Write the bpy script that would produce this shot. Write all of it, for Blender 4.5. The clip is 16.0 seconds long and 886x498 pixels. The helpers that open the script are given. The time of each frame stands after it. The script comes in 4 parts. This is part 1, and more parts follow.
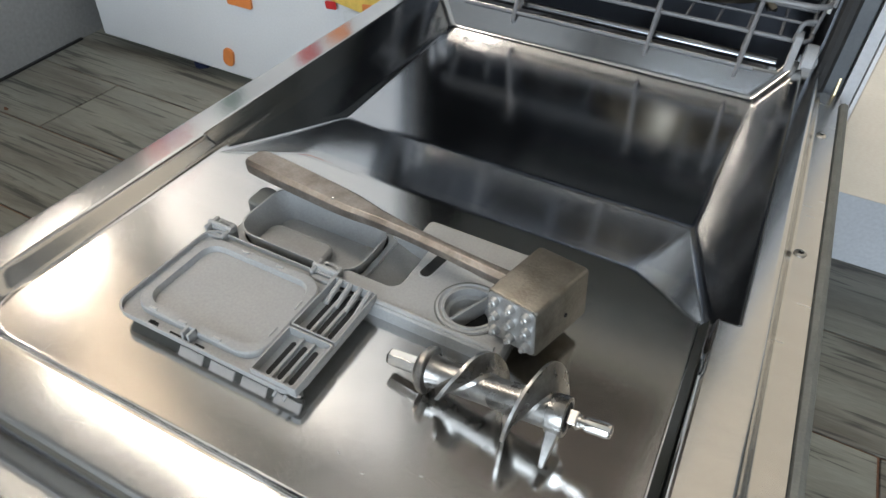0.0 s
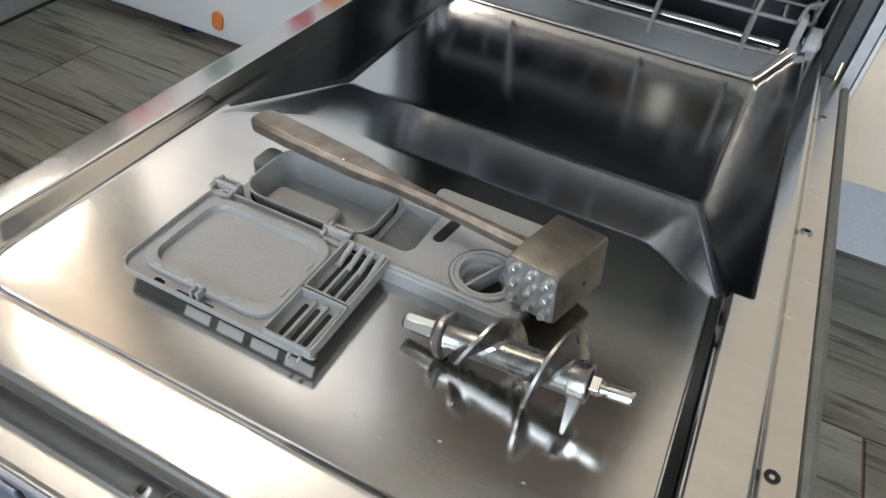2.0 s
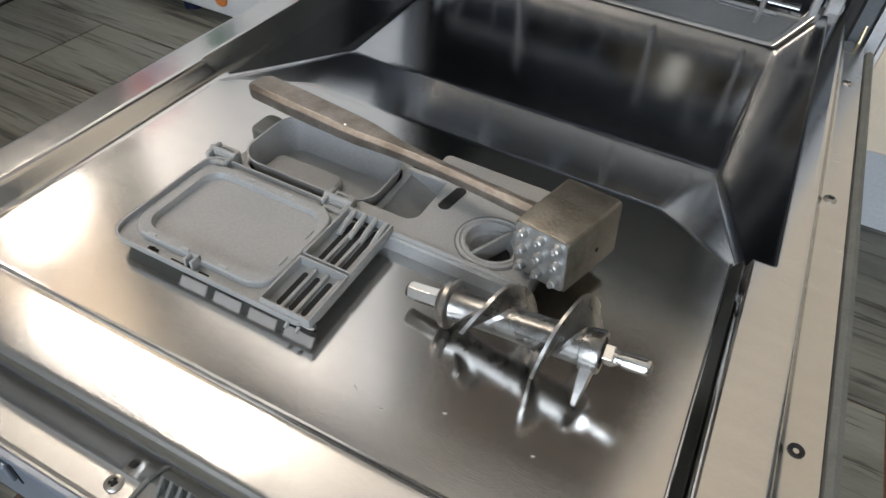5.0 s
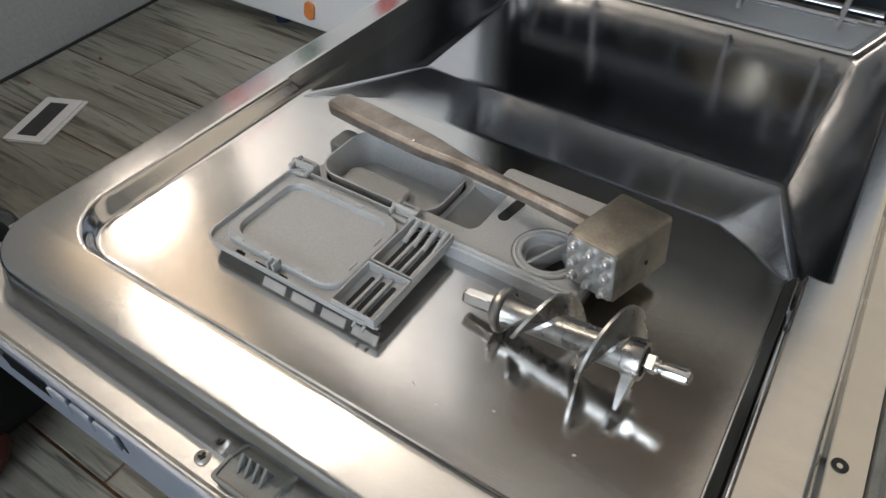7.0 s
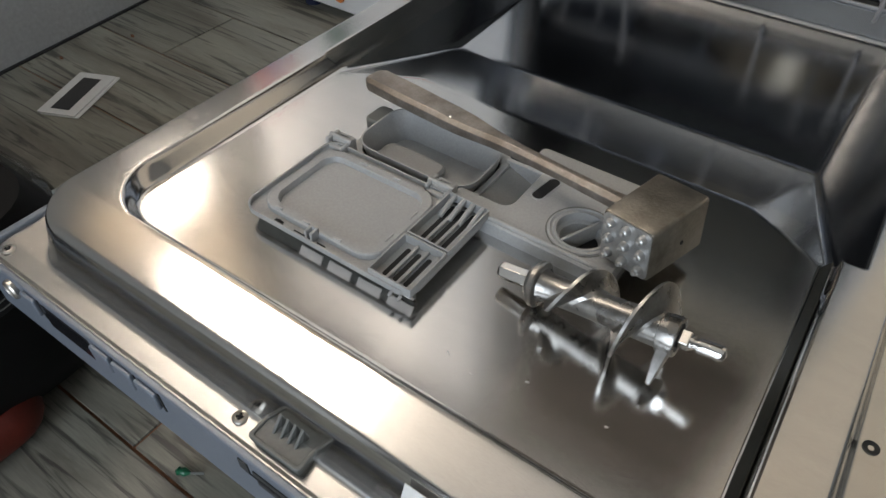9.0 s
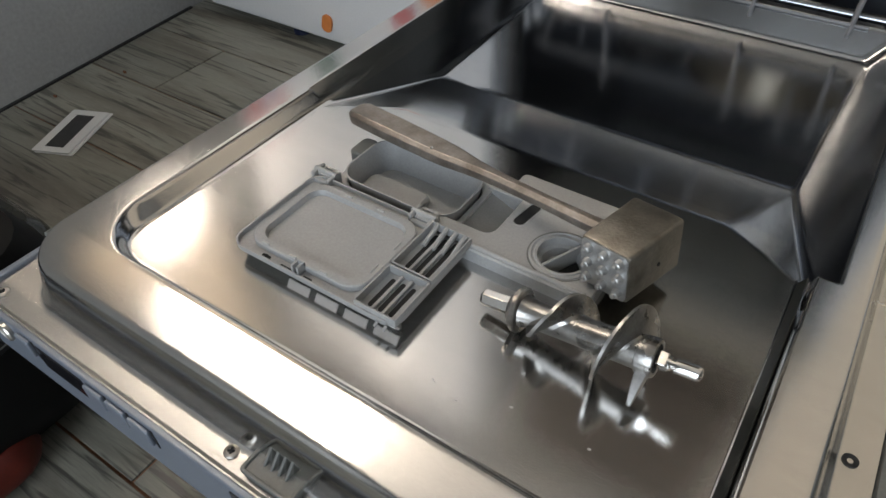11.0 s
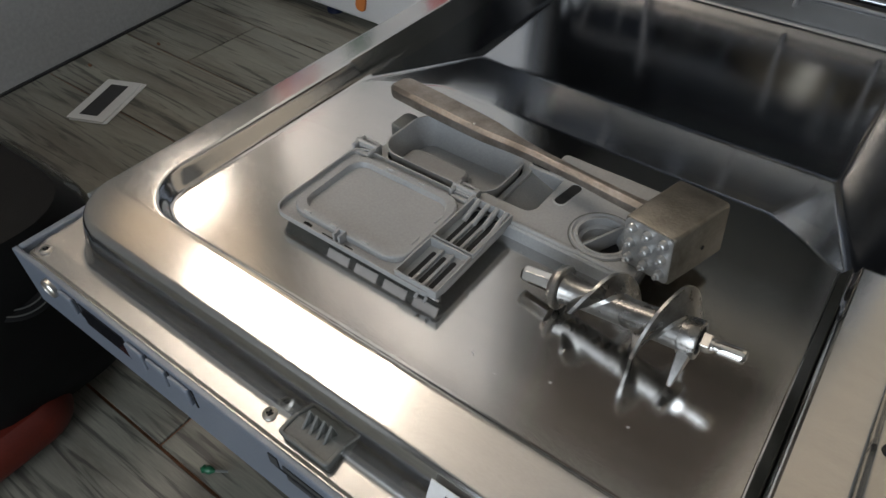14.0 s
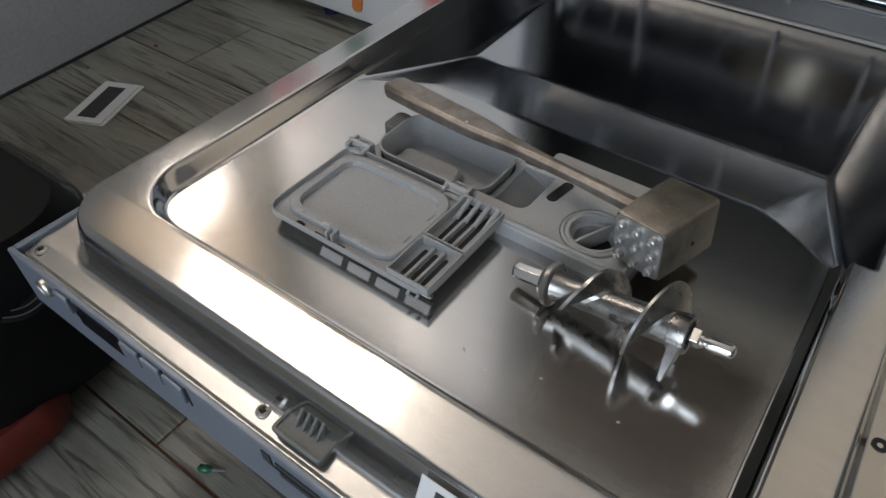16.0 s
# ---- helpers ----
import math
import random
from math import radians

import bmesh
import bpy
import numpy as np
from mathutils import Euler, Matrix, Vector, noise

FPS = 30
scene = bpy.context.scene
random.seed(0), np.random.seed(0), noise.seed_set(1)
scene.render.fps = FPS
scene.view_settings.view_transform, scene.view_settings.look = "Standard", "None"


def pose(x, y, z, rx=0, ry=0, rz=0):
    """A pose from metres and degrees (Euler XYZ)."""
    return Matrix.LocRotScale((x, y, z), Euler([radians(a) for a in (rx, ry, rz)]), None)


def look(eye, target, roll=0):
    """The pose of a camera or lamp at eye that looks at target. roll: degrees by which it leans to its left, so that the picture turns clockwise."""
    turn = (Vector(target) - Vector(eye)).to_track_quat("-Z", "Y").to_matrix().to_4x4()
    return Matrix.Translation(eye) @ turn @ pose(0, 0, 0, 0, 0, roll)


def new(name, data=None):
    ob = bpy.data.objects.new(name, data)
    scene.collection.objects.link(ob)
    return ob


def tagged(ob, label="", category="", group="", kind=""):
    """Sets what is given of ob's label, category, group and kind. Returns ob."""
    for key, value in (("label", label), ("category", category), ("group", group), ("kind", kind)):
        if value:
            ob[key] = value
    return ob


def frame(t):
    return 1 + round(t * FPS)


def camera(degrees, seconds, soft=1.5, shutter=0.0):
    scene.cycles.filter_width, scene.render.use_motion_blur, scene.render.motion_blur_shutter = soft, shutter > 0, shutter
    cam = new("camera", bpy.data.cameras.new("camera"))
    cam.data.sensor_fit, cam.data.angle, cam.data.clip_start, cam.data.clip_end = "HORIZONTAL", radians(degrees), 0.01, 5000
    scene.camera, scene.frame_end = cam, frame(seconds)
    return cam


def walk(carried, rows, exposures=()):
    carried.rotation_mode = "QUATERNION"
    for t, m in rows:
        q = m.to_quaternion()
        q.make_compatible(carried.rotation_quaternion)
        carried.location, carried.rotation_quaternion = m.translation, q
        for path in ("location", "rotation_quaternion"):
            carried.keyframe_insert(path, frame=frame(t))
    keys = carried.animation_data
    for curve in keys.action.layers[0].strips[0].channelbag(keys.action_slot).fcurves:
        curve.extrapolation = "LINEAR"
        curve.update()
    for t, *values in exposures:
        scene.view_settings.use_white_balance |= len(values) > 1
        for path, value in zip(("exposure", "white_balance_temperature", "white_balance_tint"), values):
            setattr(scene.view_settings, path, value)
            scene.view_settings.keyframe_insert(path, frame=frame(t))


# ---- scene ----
cam = camera(67.0, 16.0)
PATH = [
    (0, (0.495, -0.064, 0.36), (-0.143, 1.288, -0.968), 3.1),
    (0.5, (0.477, -0.064, 0.345), (-0.106, 1.301, -0.995), 4.9),
    (1, (0.474, -0.065, 0.343), (-0.106, 1.285, -1.014), 5.6),
    (1.5, (0.479, -0.076, 0.347), (-0.097, 1.294, -0.991), 6.2),
    (2, (0.47, -0.078, 0.342), (-0.08, 1.281, -1.019), 6.9),
    (2.5, (0.463, -0.078, 0.333), (-0.12, 1.229, -1.064), 5.9),
    (3, (0.454, -0.056, 0.317), (-0.089, 1.197, -1.144), 5.7),
    (3.5, (0.458, -0.055, 0.321), (-0.078, 1.216, -1.128), 5.5),
    (3.7, (0.452, -0.06, 0.311), (-0.062, 1.244, -1.117), 6.5),
    (5.8, (0.484, -0.079, 0.347), (-0.219, 1.192, -1.028), 2.6),
    (6, (0.485, -0.091, 0.355), (-0.291, 1.135, -1.022), 1.1),
    (6.5, (0.494, -0.081, 0.351), (-0.284, 1.132, -1.036), 0.0),
    (7, (0.494, -0.08, 0.347), (-0.278, 1.119, -1.055), 0.3),
    (7.5, (0.488, -0.095, 0.342), (-0.284, 1.092, -1.07), 1.7),
    (8, (0.485, -0.099, 0.34), (-0.295, 1.068, -1.085), 1.7),
    (10.3, (0.495, -0.095, 0.346), (-0.313, 1.073, -1.062), -0.2),
    (10.5, (0.495, -0.093, 0.347), (-0.295, 1.09, -1.06), 0.3),
    (11, (0.5, -0.094, 0.355), (-0.319, 1.098, -1.026), -1.1),
    (11.5, (0.503, -0.096, 0.355), (-0.328, 1.096, -1.019), -1.4),
    (12, (0.494, -0.106, 0.351), (-0.337, 1.066, -1.042), -0.1),
    (12.5, (0.484, -0.114, 0.347), (-0.348, 1.039, -1.06), 0.7),
    (13, (0.486, -0.11, 0.346), (-0.347, 1.036, -1.065), 0.3),
    (13.5, (0.487, -0.111, 0.347), (-0.351, 1.035, -1.061), 0.3),
    (14, (0.489, -0.111, 0.348), (-0.353, 1.037, -1.057), 0.1),
    (14.5, (0.492, -0.109, 0.348), (-0.359, 1.033, -1.056), -0.4),
    (15, (0.493, -0.104, 0.347), (-0.347, 1.034, -1.067), -0.6),
    (15.5, (0.493, -0.107, 0.347), (-0.345, 1.036, -1.064), -0.3),
    (16, (0.496, -0.11, 0.348), (-0.349, 1.038, -1.055), -0.3),
]
EXPOSURES = [(0, 0.41, 6450, 10), (2.5, 0.25, 6500, 10), (3.5, 0.15, 6550, 11), (6, 0.25, 6600, 12), (7, 0.25, 6650, 12), (7.5, 0.0, 6680, 12), (8, -0.1, 6700, 12), (11, -0.06, 6700, 12), (12, -0.14, 6700, 12), (12.5, -0.31, 6700, 12), (15, -0.36, 6600, 12), (16, -0.35, 6450, 13)]
walk(cam, [(t, look(eye, target, roll)) for t, eye, target, roll in PATH], EXPOSURES)
WIN_Y, WIN_Z, WIN_LEN, WIN_H, WIN_W = 0.445, 1.715, 0.79, 1.98, 84.0      # window: middle, size, light

# ---- world, window light and exposure ----
world = bpy.data.worlds.new("sky")
scene.world = world
world.use_nodes = True
wn = world.node_tree
sky = wn.nodes.new("ShaderNodeTexSky")
sky.sky_type, sky.sun_disc, sky.sun_elevation, sky.sun_rotation = "NISHITA", False, radians(38), radians(120)
wn.links.new(sky.outputs[0], wn.nodes["Background"].inputs[0])
wn.nodes["Background"].inputs[1].default_value = 0.12
scene.view_settings.exposure = 0.0


WALL_M = pose(-0.742, 0, 0, 0, 0, 5.7)      # the window wall leans a little off square


def lamp(name, kind, energy, m, color=(1, 1, 1), size=(1, 1), angle=0.0):
    data = bpy.data.lights.new(name, kind)
    data.energy, data.color = energy, color
    if kind == "AREA":
        data.shape, data.size, data.size_y = "RECTANGLE", size[0], size[1]
    if kind == "SUN":
        data.angle = angle
    ob = new(name, data)
    ob.matrix_world = m
    return ob


lamp("sun", "SUN", 2.0, look((-3, 4, 5), (0, 0, 0)), (1.0, 0.93, 0.82), angle=radians(0.5))
lamp("window_sky", "AREA", WIN_W, WALL_M @ look((-0.19, WIN_Y, WIN_Z), (1.8, WIN_Y, WIN_Z - 0.2)), (1.0, 0.905, 0.79), (WIN_LEN, WIN_H))
lamp("balcony_sky", "AREA", 66, look((0.7, -2.42, 0.80), (0.7, 0.0, 0.5)), (0.78, 0.89, 1.0), (1.5, 2.1))

def mat(name, color, rough=0.5, metal=0.0, vary=0.0, scale=20.0, fine=0.0, fine_scale=300.0, stretch=(1, 1, 1), rough_vary=0.0,
        dark=None, spec=0.5, per_object=0.0, coat=0.0, aniso=0.0):
    """A surface with colour variation at two scales, grain relief and uneven gloss."""
    m = bpy.data.materials.new(name)
    m.use_nodes = True
    n, k = m.node_tree.nodes, m.node_tree.links
    b = n["Principled BSDF"]
    b.inputs["Roughness"].default_value, b.inputs["Metallic"].default_value = rough, metal
    b.inputs["Specular IOR Level"].default_value = spec
    b.inputs["Coat Weight"].default_value = coat
    b.inputs["Anisotropic"].default_value = aniso
    co = n.new("ShaderNodeTexCoord")
    mp = n.new("ShaderNodeMapping")
    mp.inputs["Scale"].default_value = stretch
    k.new(co.outputs["Object"], mp.inputs[0])
    big = n.new("ShaderNodeTexNoise")
    big.inputs["Scale"].default_value, big.inputs["Detail"].default_value = scale, 5
    k.new(mp.outputs[0], big.inputs["Vector"])
    small = n.new("ShaderNodeTexNoise")
    small.inputs["Scale"].default_value, small.inputs["Detail"].default_value = fine_scale, 3
    k.new(mp.outputs[0], small.inputs["Vector"])
    ramp = n.new("ShaderNodeMapRange")
    ramp.inputs[1].default_value, ramp.inputs[2].default_value = 0.3, 0.7
    k.new(big.outputs["Fac"], ramp.inputs[0])
    mix = n.new("ShaderNodeMix")
    mix.data_type = "RGBA"
    low = dark or tuple(c * (1 - vary) for c in color)
    mix.inputs["A"].default_value, mix.inputs["B"].default_value = (*low, 1), (*color, 1)
    k.new(ramp.outputs[0], mix.inputs["Factor"])
    out = mix.outputs["Result"]
    grain = n.new("ShaderNodeMix")
    grain.data_type, grain.blend_type = "RGBA", "OVERLAY"
    grain.inputs["Factor"].default_value = min(1.0, 0.15 + vary * 0.3)
    k.new(out, grain.inputs["A"])
    k.new(small.outputs["Fac"], grain.inputs["B"])
    out = grain.outputs["Result"]
    if per_object:
        info = n.new("ShaderNodeObjectInfo")
        val = n.new("ShaderNodeMapRange")
        val.inputs[3].default_value, val.inputs[4].default_value = 1 - per_object, 1 + per_object
        k.new(info.outputs["Random"], val.inputs[0])
        hsv = n.new("ShaderNodeHueSaturation")
        k.new(out, hsv.inputs["Color"])
        k.new(val.outputs[0], hsv.inputs["Value"])
        out = hsv.outputs[0]
    k.new(out, b.inputs["Base Color"])
    if rough_vary:
        rr = n.new("ShaderNodeMapRange")
        rr.inputs[3].default_value, rr.inputs[4].default_value = rough - rough_vary, rough + rough_vary
        k.new(big.outputs["Fac"], rr.inputs[0])
        k.new(rr.outputs[0], b.inputs["Roughness"])
    if fine:
        bump = n.new("ShaderNodeBump")
        bump.inputs["Strength"].default_value, bump.inputs["Distance"].default_value = fine, 0.0006
        k.new(small.outputs["Fac"], bump.inputs["Height"])
        k.new(bump.outputs[0], b.inputs["Normal"])
    return m


def wood_tile(name):
    """Grey wood-look porcelain with long dark veins along x."""
    m = mat(name, (0.30, 0.29, 0.24), 0.42, 0, 0.35, 3.0, 0.25, 90, (0.5, 6, 1), 0.08, per_object=0.12)
    n, k = m.node_tree.nodes, m.node_tree.links
    b = n["Principled BSDF"]
    was = b.inputs["Base Color"].links[0].from_socket
    co = n.new("ShaderNodeTexCoord")
    info = n.new("ShaderNodeObjectInfo")
    shift = n.new("ShaderNodeVectorMath")
    shift.operation = "MULTIPLY_ADD"
    k.new(info.outputs["Random"], shift.inputs[0])
    shift.inputs[1].default_value = (13, 7, 3)
    k.new(co.outputs["Object"], shift.inputs[2])
    mp = n.new("ShaderNodeMapping")
    mp.inputs["Scale"].default_value = (0.9, 6.5, 1)
    k.new(shift.outputs[0], mp.inputs[0])
    vein = n.new("ShaderNodeTexNoise")
    vein.inputs["Scale"].default_value, vein.inputs["Detail"].default_value, vein.inputs["Distortion"].default_value = 2.2, 6, 1.2
    vein.inputs["Roughness"].default_value = 0.62
    k.new(mp.outputs[0], vein.inputs["Vector"])
    r1 = n.new("ShaderNodeMapRange")
    r1.inputs[1].default_value, r1.inputs[2].default_value, r1.inputs[4].default_value = 0.46, 0.74, 0.85
    k.new(vein.outputs["Fac"], r1.inputs[0])
    mix = n.new("ShaderNodeMix")
    mix.data_type = "RGBA"
    k.new(r1.outputs[0], mix.inputs["Factor"])
    k.new(was, mix.inputs["A"])
    mix.inputs["B"].default_value = (0.085, 0.066, 0.05, 1)
    # fine dark hairlines
    mp2 = n.new("ShaderNodeMapping")
    mp2.inputs["Scale"].default_value = (1.8, 30.0, 1)
    k.new(shift.outputs[0], mp2.inputs[0])
    hair = n.new("ShaderNodeTexNoise")
    hair.inputs["Scale"].default_value, hair.inputs["Detail"].default_value, hair.inputs["Distortion"].default_value = 3.0, 6, 1.0
    k.new(mp2.outputs[0], hair.inputs["Vector"])
    r2 = n.new("ShaderNodeMapRange")
    r2.inputs[1].default_value, r2.inputs[2].default_value, r2.inputs[4].default_value = 0.54, 0.64, 0.75
    k.new(hair.outputs["Fac"], r2.inputs[0])
    mix2 = n.new("ShaderNodeMix")
    mix2.data_type = "RGBA"
    k.new(r2.outputs[0], mix2.inputs["Factor"])
    k.new(mix.outputs["Result"], mix2.inputs["A"])
    mix2.inputs["B"].default_value = (0.035, 0.03, 0.026, 1)
    k.new(mix2.outputs["Result"], b.inputs["Base Color"])
    return m


STEEL = mat("brushed_steel", (0.63, 0.62, 0.605), 0.118, 1, 0.06, 9, 0.05, 260, (1, 8, 1), 0.03)
STEEL_BASIN = mat("drawn_steel", (0.55, 0.556, 0.567), 0.13, 1, 0.06, 9, 0.05, 260, (1, 8, 1), 0.03)
STEEL_FLANGE = mat("satin_flange_steel", (0.64, 0.62, 0.59), 0.26, 1, 0.08, 14, 0.05, 260, (1, 6, 1), 0.04)
# tub's inner shade put into the colour: plain stainless steel made near black
STEEL_TUB_SHADED = mat("shaded_tub_steel", (0.095, 0.10, 0.112), 0.30, 1, 0.1, 8, 0.05, 200, (1, 5, 1), 0.05)
STEEL_SIDE = mat("satin_steel", (0.60, 0.57, 0.52), 0.34, 1, 0.15, 30, 0.08, 300, (1, 1, 1), 0.06)
PLASTIC = mat("grey_plastic", (0.345, 0.348, 0.343), 0.40, 0, 0.06, 30, 0.02, 500, rough_vary=0.06)
PLASTIC_DARK = mat("dark_grey_plastic", (0.14, 0.145, 0.135), 0.42, 0, 0.2, 60, 0.08, 700)
SILVER = mat("silver_plastic", (0.18, 0.205, 0.245), 0.4, 0.3, 0.06, 60, 0.03, 900)
DISPLAY = mat("black_display", (0.012, 0.012, 0.014), 0.12, 0, 0.1)
# near-black that stands in for the shade inside holes, slots and gaps
BLACK = mat("black_void", (0.008, 0.008, 0.008), 0.8)
CAST = mat("cast_aluminium", (0.25, 0.23, 0.195), 0.48, 0.8, 0.32, 55, 0.45, 420, rough_vary=0.12, dark=(0.14, 0.122, 0.095))
GRIP = mat("worn_aluminium", (0.36, 0.325, 0.29), 0.42, 0.85, 0.3, 60, 0.4, 420, rough_vary=0.12, dark=(0.20, 0.17, 0.145))
PEGM = mat("peg_aluminium", (0.50, 0.50, 0.49), 0.36, 0.75, 0.2, 90, 0.2, 500, rough_vary=0.08)
AUGER = mat("worn_cast_steel", (0.38, 0.37, 0.352), 0.29, 1, 0.3, 60, 0.25, 380, rough_vary=0.12, dark=(0.22, 0.212, 0.20))
EDGE_STEEL = mat("bright_edge_steel", (0.50, 0.49, 0.47), 0.32, 1, 0.2, 90, 0.15, 500, rough_vary=0.06)
CHROME = mat("polished_pin", (0.72, 0.70, 0.67), 0.12, 1, 0.08, 90, 0.05, 500)
RUBBER = mat("grey_rubber", (0.16, 0.165, 0.15), 0.65, 0, 0.2, 60, 0.1, 500)
GASKET = mat("black_gasket", (0.02, 0.02, 0.02), 0.55, 0, 0.3, 60, 0.1, 400)
GROOVE = mat("dark_reflection_strip", (0.012, 0.014, 0.012), 0.28, 0, 0.3, 40, 0.05, 400)
WIRE = mat("coated_wire", (0.19, 0.19, 0.195), 0.42, 0.0, 0.15, 80, 0.05, 600)
WHEEL = mat("wheel_plastic", (0.33, 0.34, 0.35), 0.45, 0, 0.12, 80, 0.05, 700)
WALL = mat("plaster_paint", (0.34, 0.336, 0.325), 0.85, 0, 0.10, 6, 0.35, 120)
CEIL = mat("ceiling_paint", (0.66, 0.65, 0.62), 0.9, 0, 0.04, 4, 0.2, 120)
WHITE = mat("white_enamel", (0.72, 0.72, 0.715), 0.28, 0, 0.05, 5, 0.08, 260)
BEIGE = mat("beige_laminate", (0.74, 0.62, 0.48), 0.4, 0, 0.08, 7, 0.06, 200, (1, 1, 4))
PLINTH = mat("grey_plinth", (0.50, 0.51, 0.53), 0.5, 0, 0.1, 8, 0.1, 200)
EDGE = mat("white_edging", (0.68, 0.68, 0.68), 0.4, 0, 0.08, 30, 0.05, 300)
TOP = mat("beige_worktop", (0.62, 0.54, 0.43), 0.35, 0, 0.5, 60, 0.1, 200)
SPLASH = mat("beige_splashback", (0.66, 0.58, 0.46), 0.4, 0, 0.3, 8, 0.1, 150)
TILE = wood_tile("wood_look_tile")
GROUT = mat("brown_grout", (0.24, 0.115, 0.065), 0.9, 0, 0.4, 40, 0.4, 300)
PAPER = mat("white_card", (0.66, 0.66, 0.65), 0.7, 0, 0.06, 30, 0.1, 400)
INK = mat("dark_print", (0.035, 0.035, 0.036), 0.6, 0, 0.2, 60)
ORANGE = mat("orange_plastic", (0.75, 0.24, 0.06), 0.45, 0, 0.12, 60, 0.05, 500)
RED = mat("red_plastic", (0.55, 0.03, 0.03), 0.4, 0, 0.15, 60, 0.05, 500)
GREEN = mat("green_plastic", (0.006, 0.10, 0.045), 0.3, 0, 0.15, 60, 0.05, 500)
BLUE = mat("blue_plastic", (0.03, 0.07, 0.35), 0.4, 0, 0.15, 60, 0.05, 500)
YELLOW = mat("yellow_print", (0.8, 0.55, 0.12), 0.5, 0, 0.2, 60)
VACB = mat("black_shell", (0.004, 0.004, 0.004), 0.6, 0, 0.3, 30, 0.06, 400, spec=0.15)
VACG = mat("smoky_lid", (0.035, 0.036, 0.028), 0.16, 0, 0.3, 20, 0.03, 400)
BADGE = mat("dull_badge_print", (0.05, 0.05, 0.045), 0.6)
# red darkened in the colour for the shadow round the vacuum's base
VACR = mat("shaded_red_shell", (0.12, 0.012, 0.005), 0.5, 0, 0.3, 30, 0.06, 400)
GLASS = bpy.data.materials.new("window_glass")
GLASS.use_nodes = True
GLASS.node_tree.nodes["Principled BSDF"].inputs["Transmission Weight"].default_value = 1.0
GLASS.node_tree.nodes["Principled BSDF"].inputs["Roughness"].default_value = 0.0

# ---- mesh helpers ----


def thing(name, at=(0, 0, 0), rot=(0, 0, 0), **tags):
    ob = new(name)
    ob.empty_display_size = 0.02
    ob.matrix_world = pose(*at, *rot)
    return tagged(ob, **tags)


def part(name, bm, material, parent=None, label="", smooth=True, bevel=0.0, segs=2, m=None, **tags):
    """Links a bmesh as one mesh object, under a parent if there is one."""
    me = bpy.data.meshes.new(name)
    bmesh.ops.recalc_face_normals(bm, faces=bm.faces)
    bm.to_mesh(me)
    bm.free()
    me.materials.append(material)
    if smooth:
        me.shade_smooth()
        me.set_sharp_from_angle(angle=radians(35))
    ob = new(name, me)
    if parent:
        ob.parent = parent
    if m is not None:
        ob.matrix_basis = m
    if bevel:
        bv = ob.modifiers.new("bevel", "BEVEL")
        bv.width, bv.segments, bv.limit_method, bv.angle_limit = bevel, segs, "ANGLE", radians(35)
        bv.harden_normals = False
    return tagged(ob, label, **tags)


def box(x0, x1, y0, y1, z0, z1, bm=None):
    bm = bm or bmesh.new()
    v = [bm.verts.new((x, y, z)) for z in (z0, z1) for x, y in ((x0, y0), (x1, y0), (x1, y1), (x0, y1))]
    for f in ((3, 2, 1, 0), (4, 5, 6, 7), (0, 1, 5, 4), (1, 2, 6, 5), (2, 3, 7, 6), (3, 0, 4, 7)):
        bm.faces.new([v[i] for i in f])
    return bm


def rrect(x0, x1, y0, y1, r, n=6):
    """Outline of a rounded rectangle, anticlockwise."""
    pts = []
    for cx, cy, a in ((x1 - r, y0 + r, -90), (x1 - r, y1 - r, 0), (x0 + r, y1 - r, 90), (x0 + r, y0 + r, 180)):
        for i in range(n + 1):
            t = radians(a + 90 * i / n)
            pts.append((cx + r * math.cos(t), cy + r * math.sin(t)))
    return pts


def stack(rings, bm=None, cap0=True, cap1=True, close=False):
    """Joins rings of 3D points, all of one length, into a skin."""
    bm = bm or bmesh.new()
    vs = [[bm.verts.new(p) for p in ring] for ring in rings]
    pairs = list(zip(vs, vs[1:])) + ([(vs[-1], vs[0])] if close else [])
    for a, b in pairs:
        for i in range(len(a)):
            j = (i + 1) % len(a)
            bm.faces.new((a[i], a[j], b[j], b[i]))
    if cap0 and not close:
        bm.faces.new(vs[0][::-1])
    if cap1 and not close:
        bm.faces.new(vs[-1])
    return bm


def slab(x0, x1, y0, y1, r, z0, z1, bm=None, n=6):
    return stack([[(*p, z0) for p in rrect(x0, x1, y0, y1, r, n)], [(*p, z1) for p in rrect(x0, x1, y0, y1, r, n)]], bm)


def frame_slab(outer, inner, z0, z1, bm=None, n=6):
    """A flat ring between two rounded rectangles, each (x0, x1, y0, y1, r)."""
    o, i = rrect(*outer, n), rrect(*inner, n)
    return stack([[(*p, z0) for p in o], [(*p, z1) for p in o], [(*p, z1) for p in i], [(*p, z0) for p in i]], bm, close=True)


def tray(x0, x1, y0, y1, r, z_top, z_bot, wall, draft=0.004, n=6, bm=None, floor=0.0015):
    """An open rounded tub with wall thickness."""
    a = rrect(x0, x1, y0, y1, r, n)
    b = rrect(x0 + draft, x1 - draft, y0 + draft, y1 - draft, max(r - draft, 0.001), n)
    c = rrect(x0 + wall, x1 - wall, y0 + wall, y1 - wall, max(r - wall, 0.001), n)
    d = rrect(x0 + wall + draft, x1 - wall - draft, y0 + wall + draft, y1 - wall - draft, max(r - wall - draft, 0.001), n)
    return stack([[(*p, z_bot) for p in b], [(*p, z_top) for p in a], [(*p, z_top) for p in c], [(*p, z_bot + floor) for p in d]], bm)


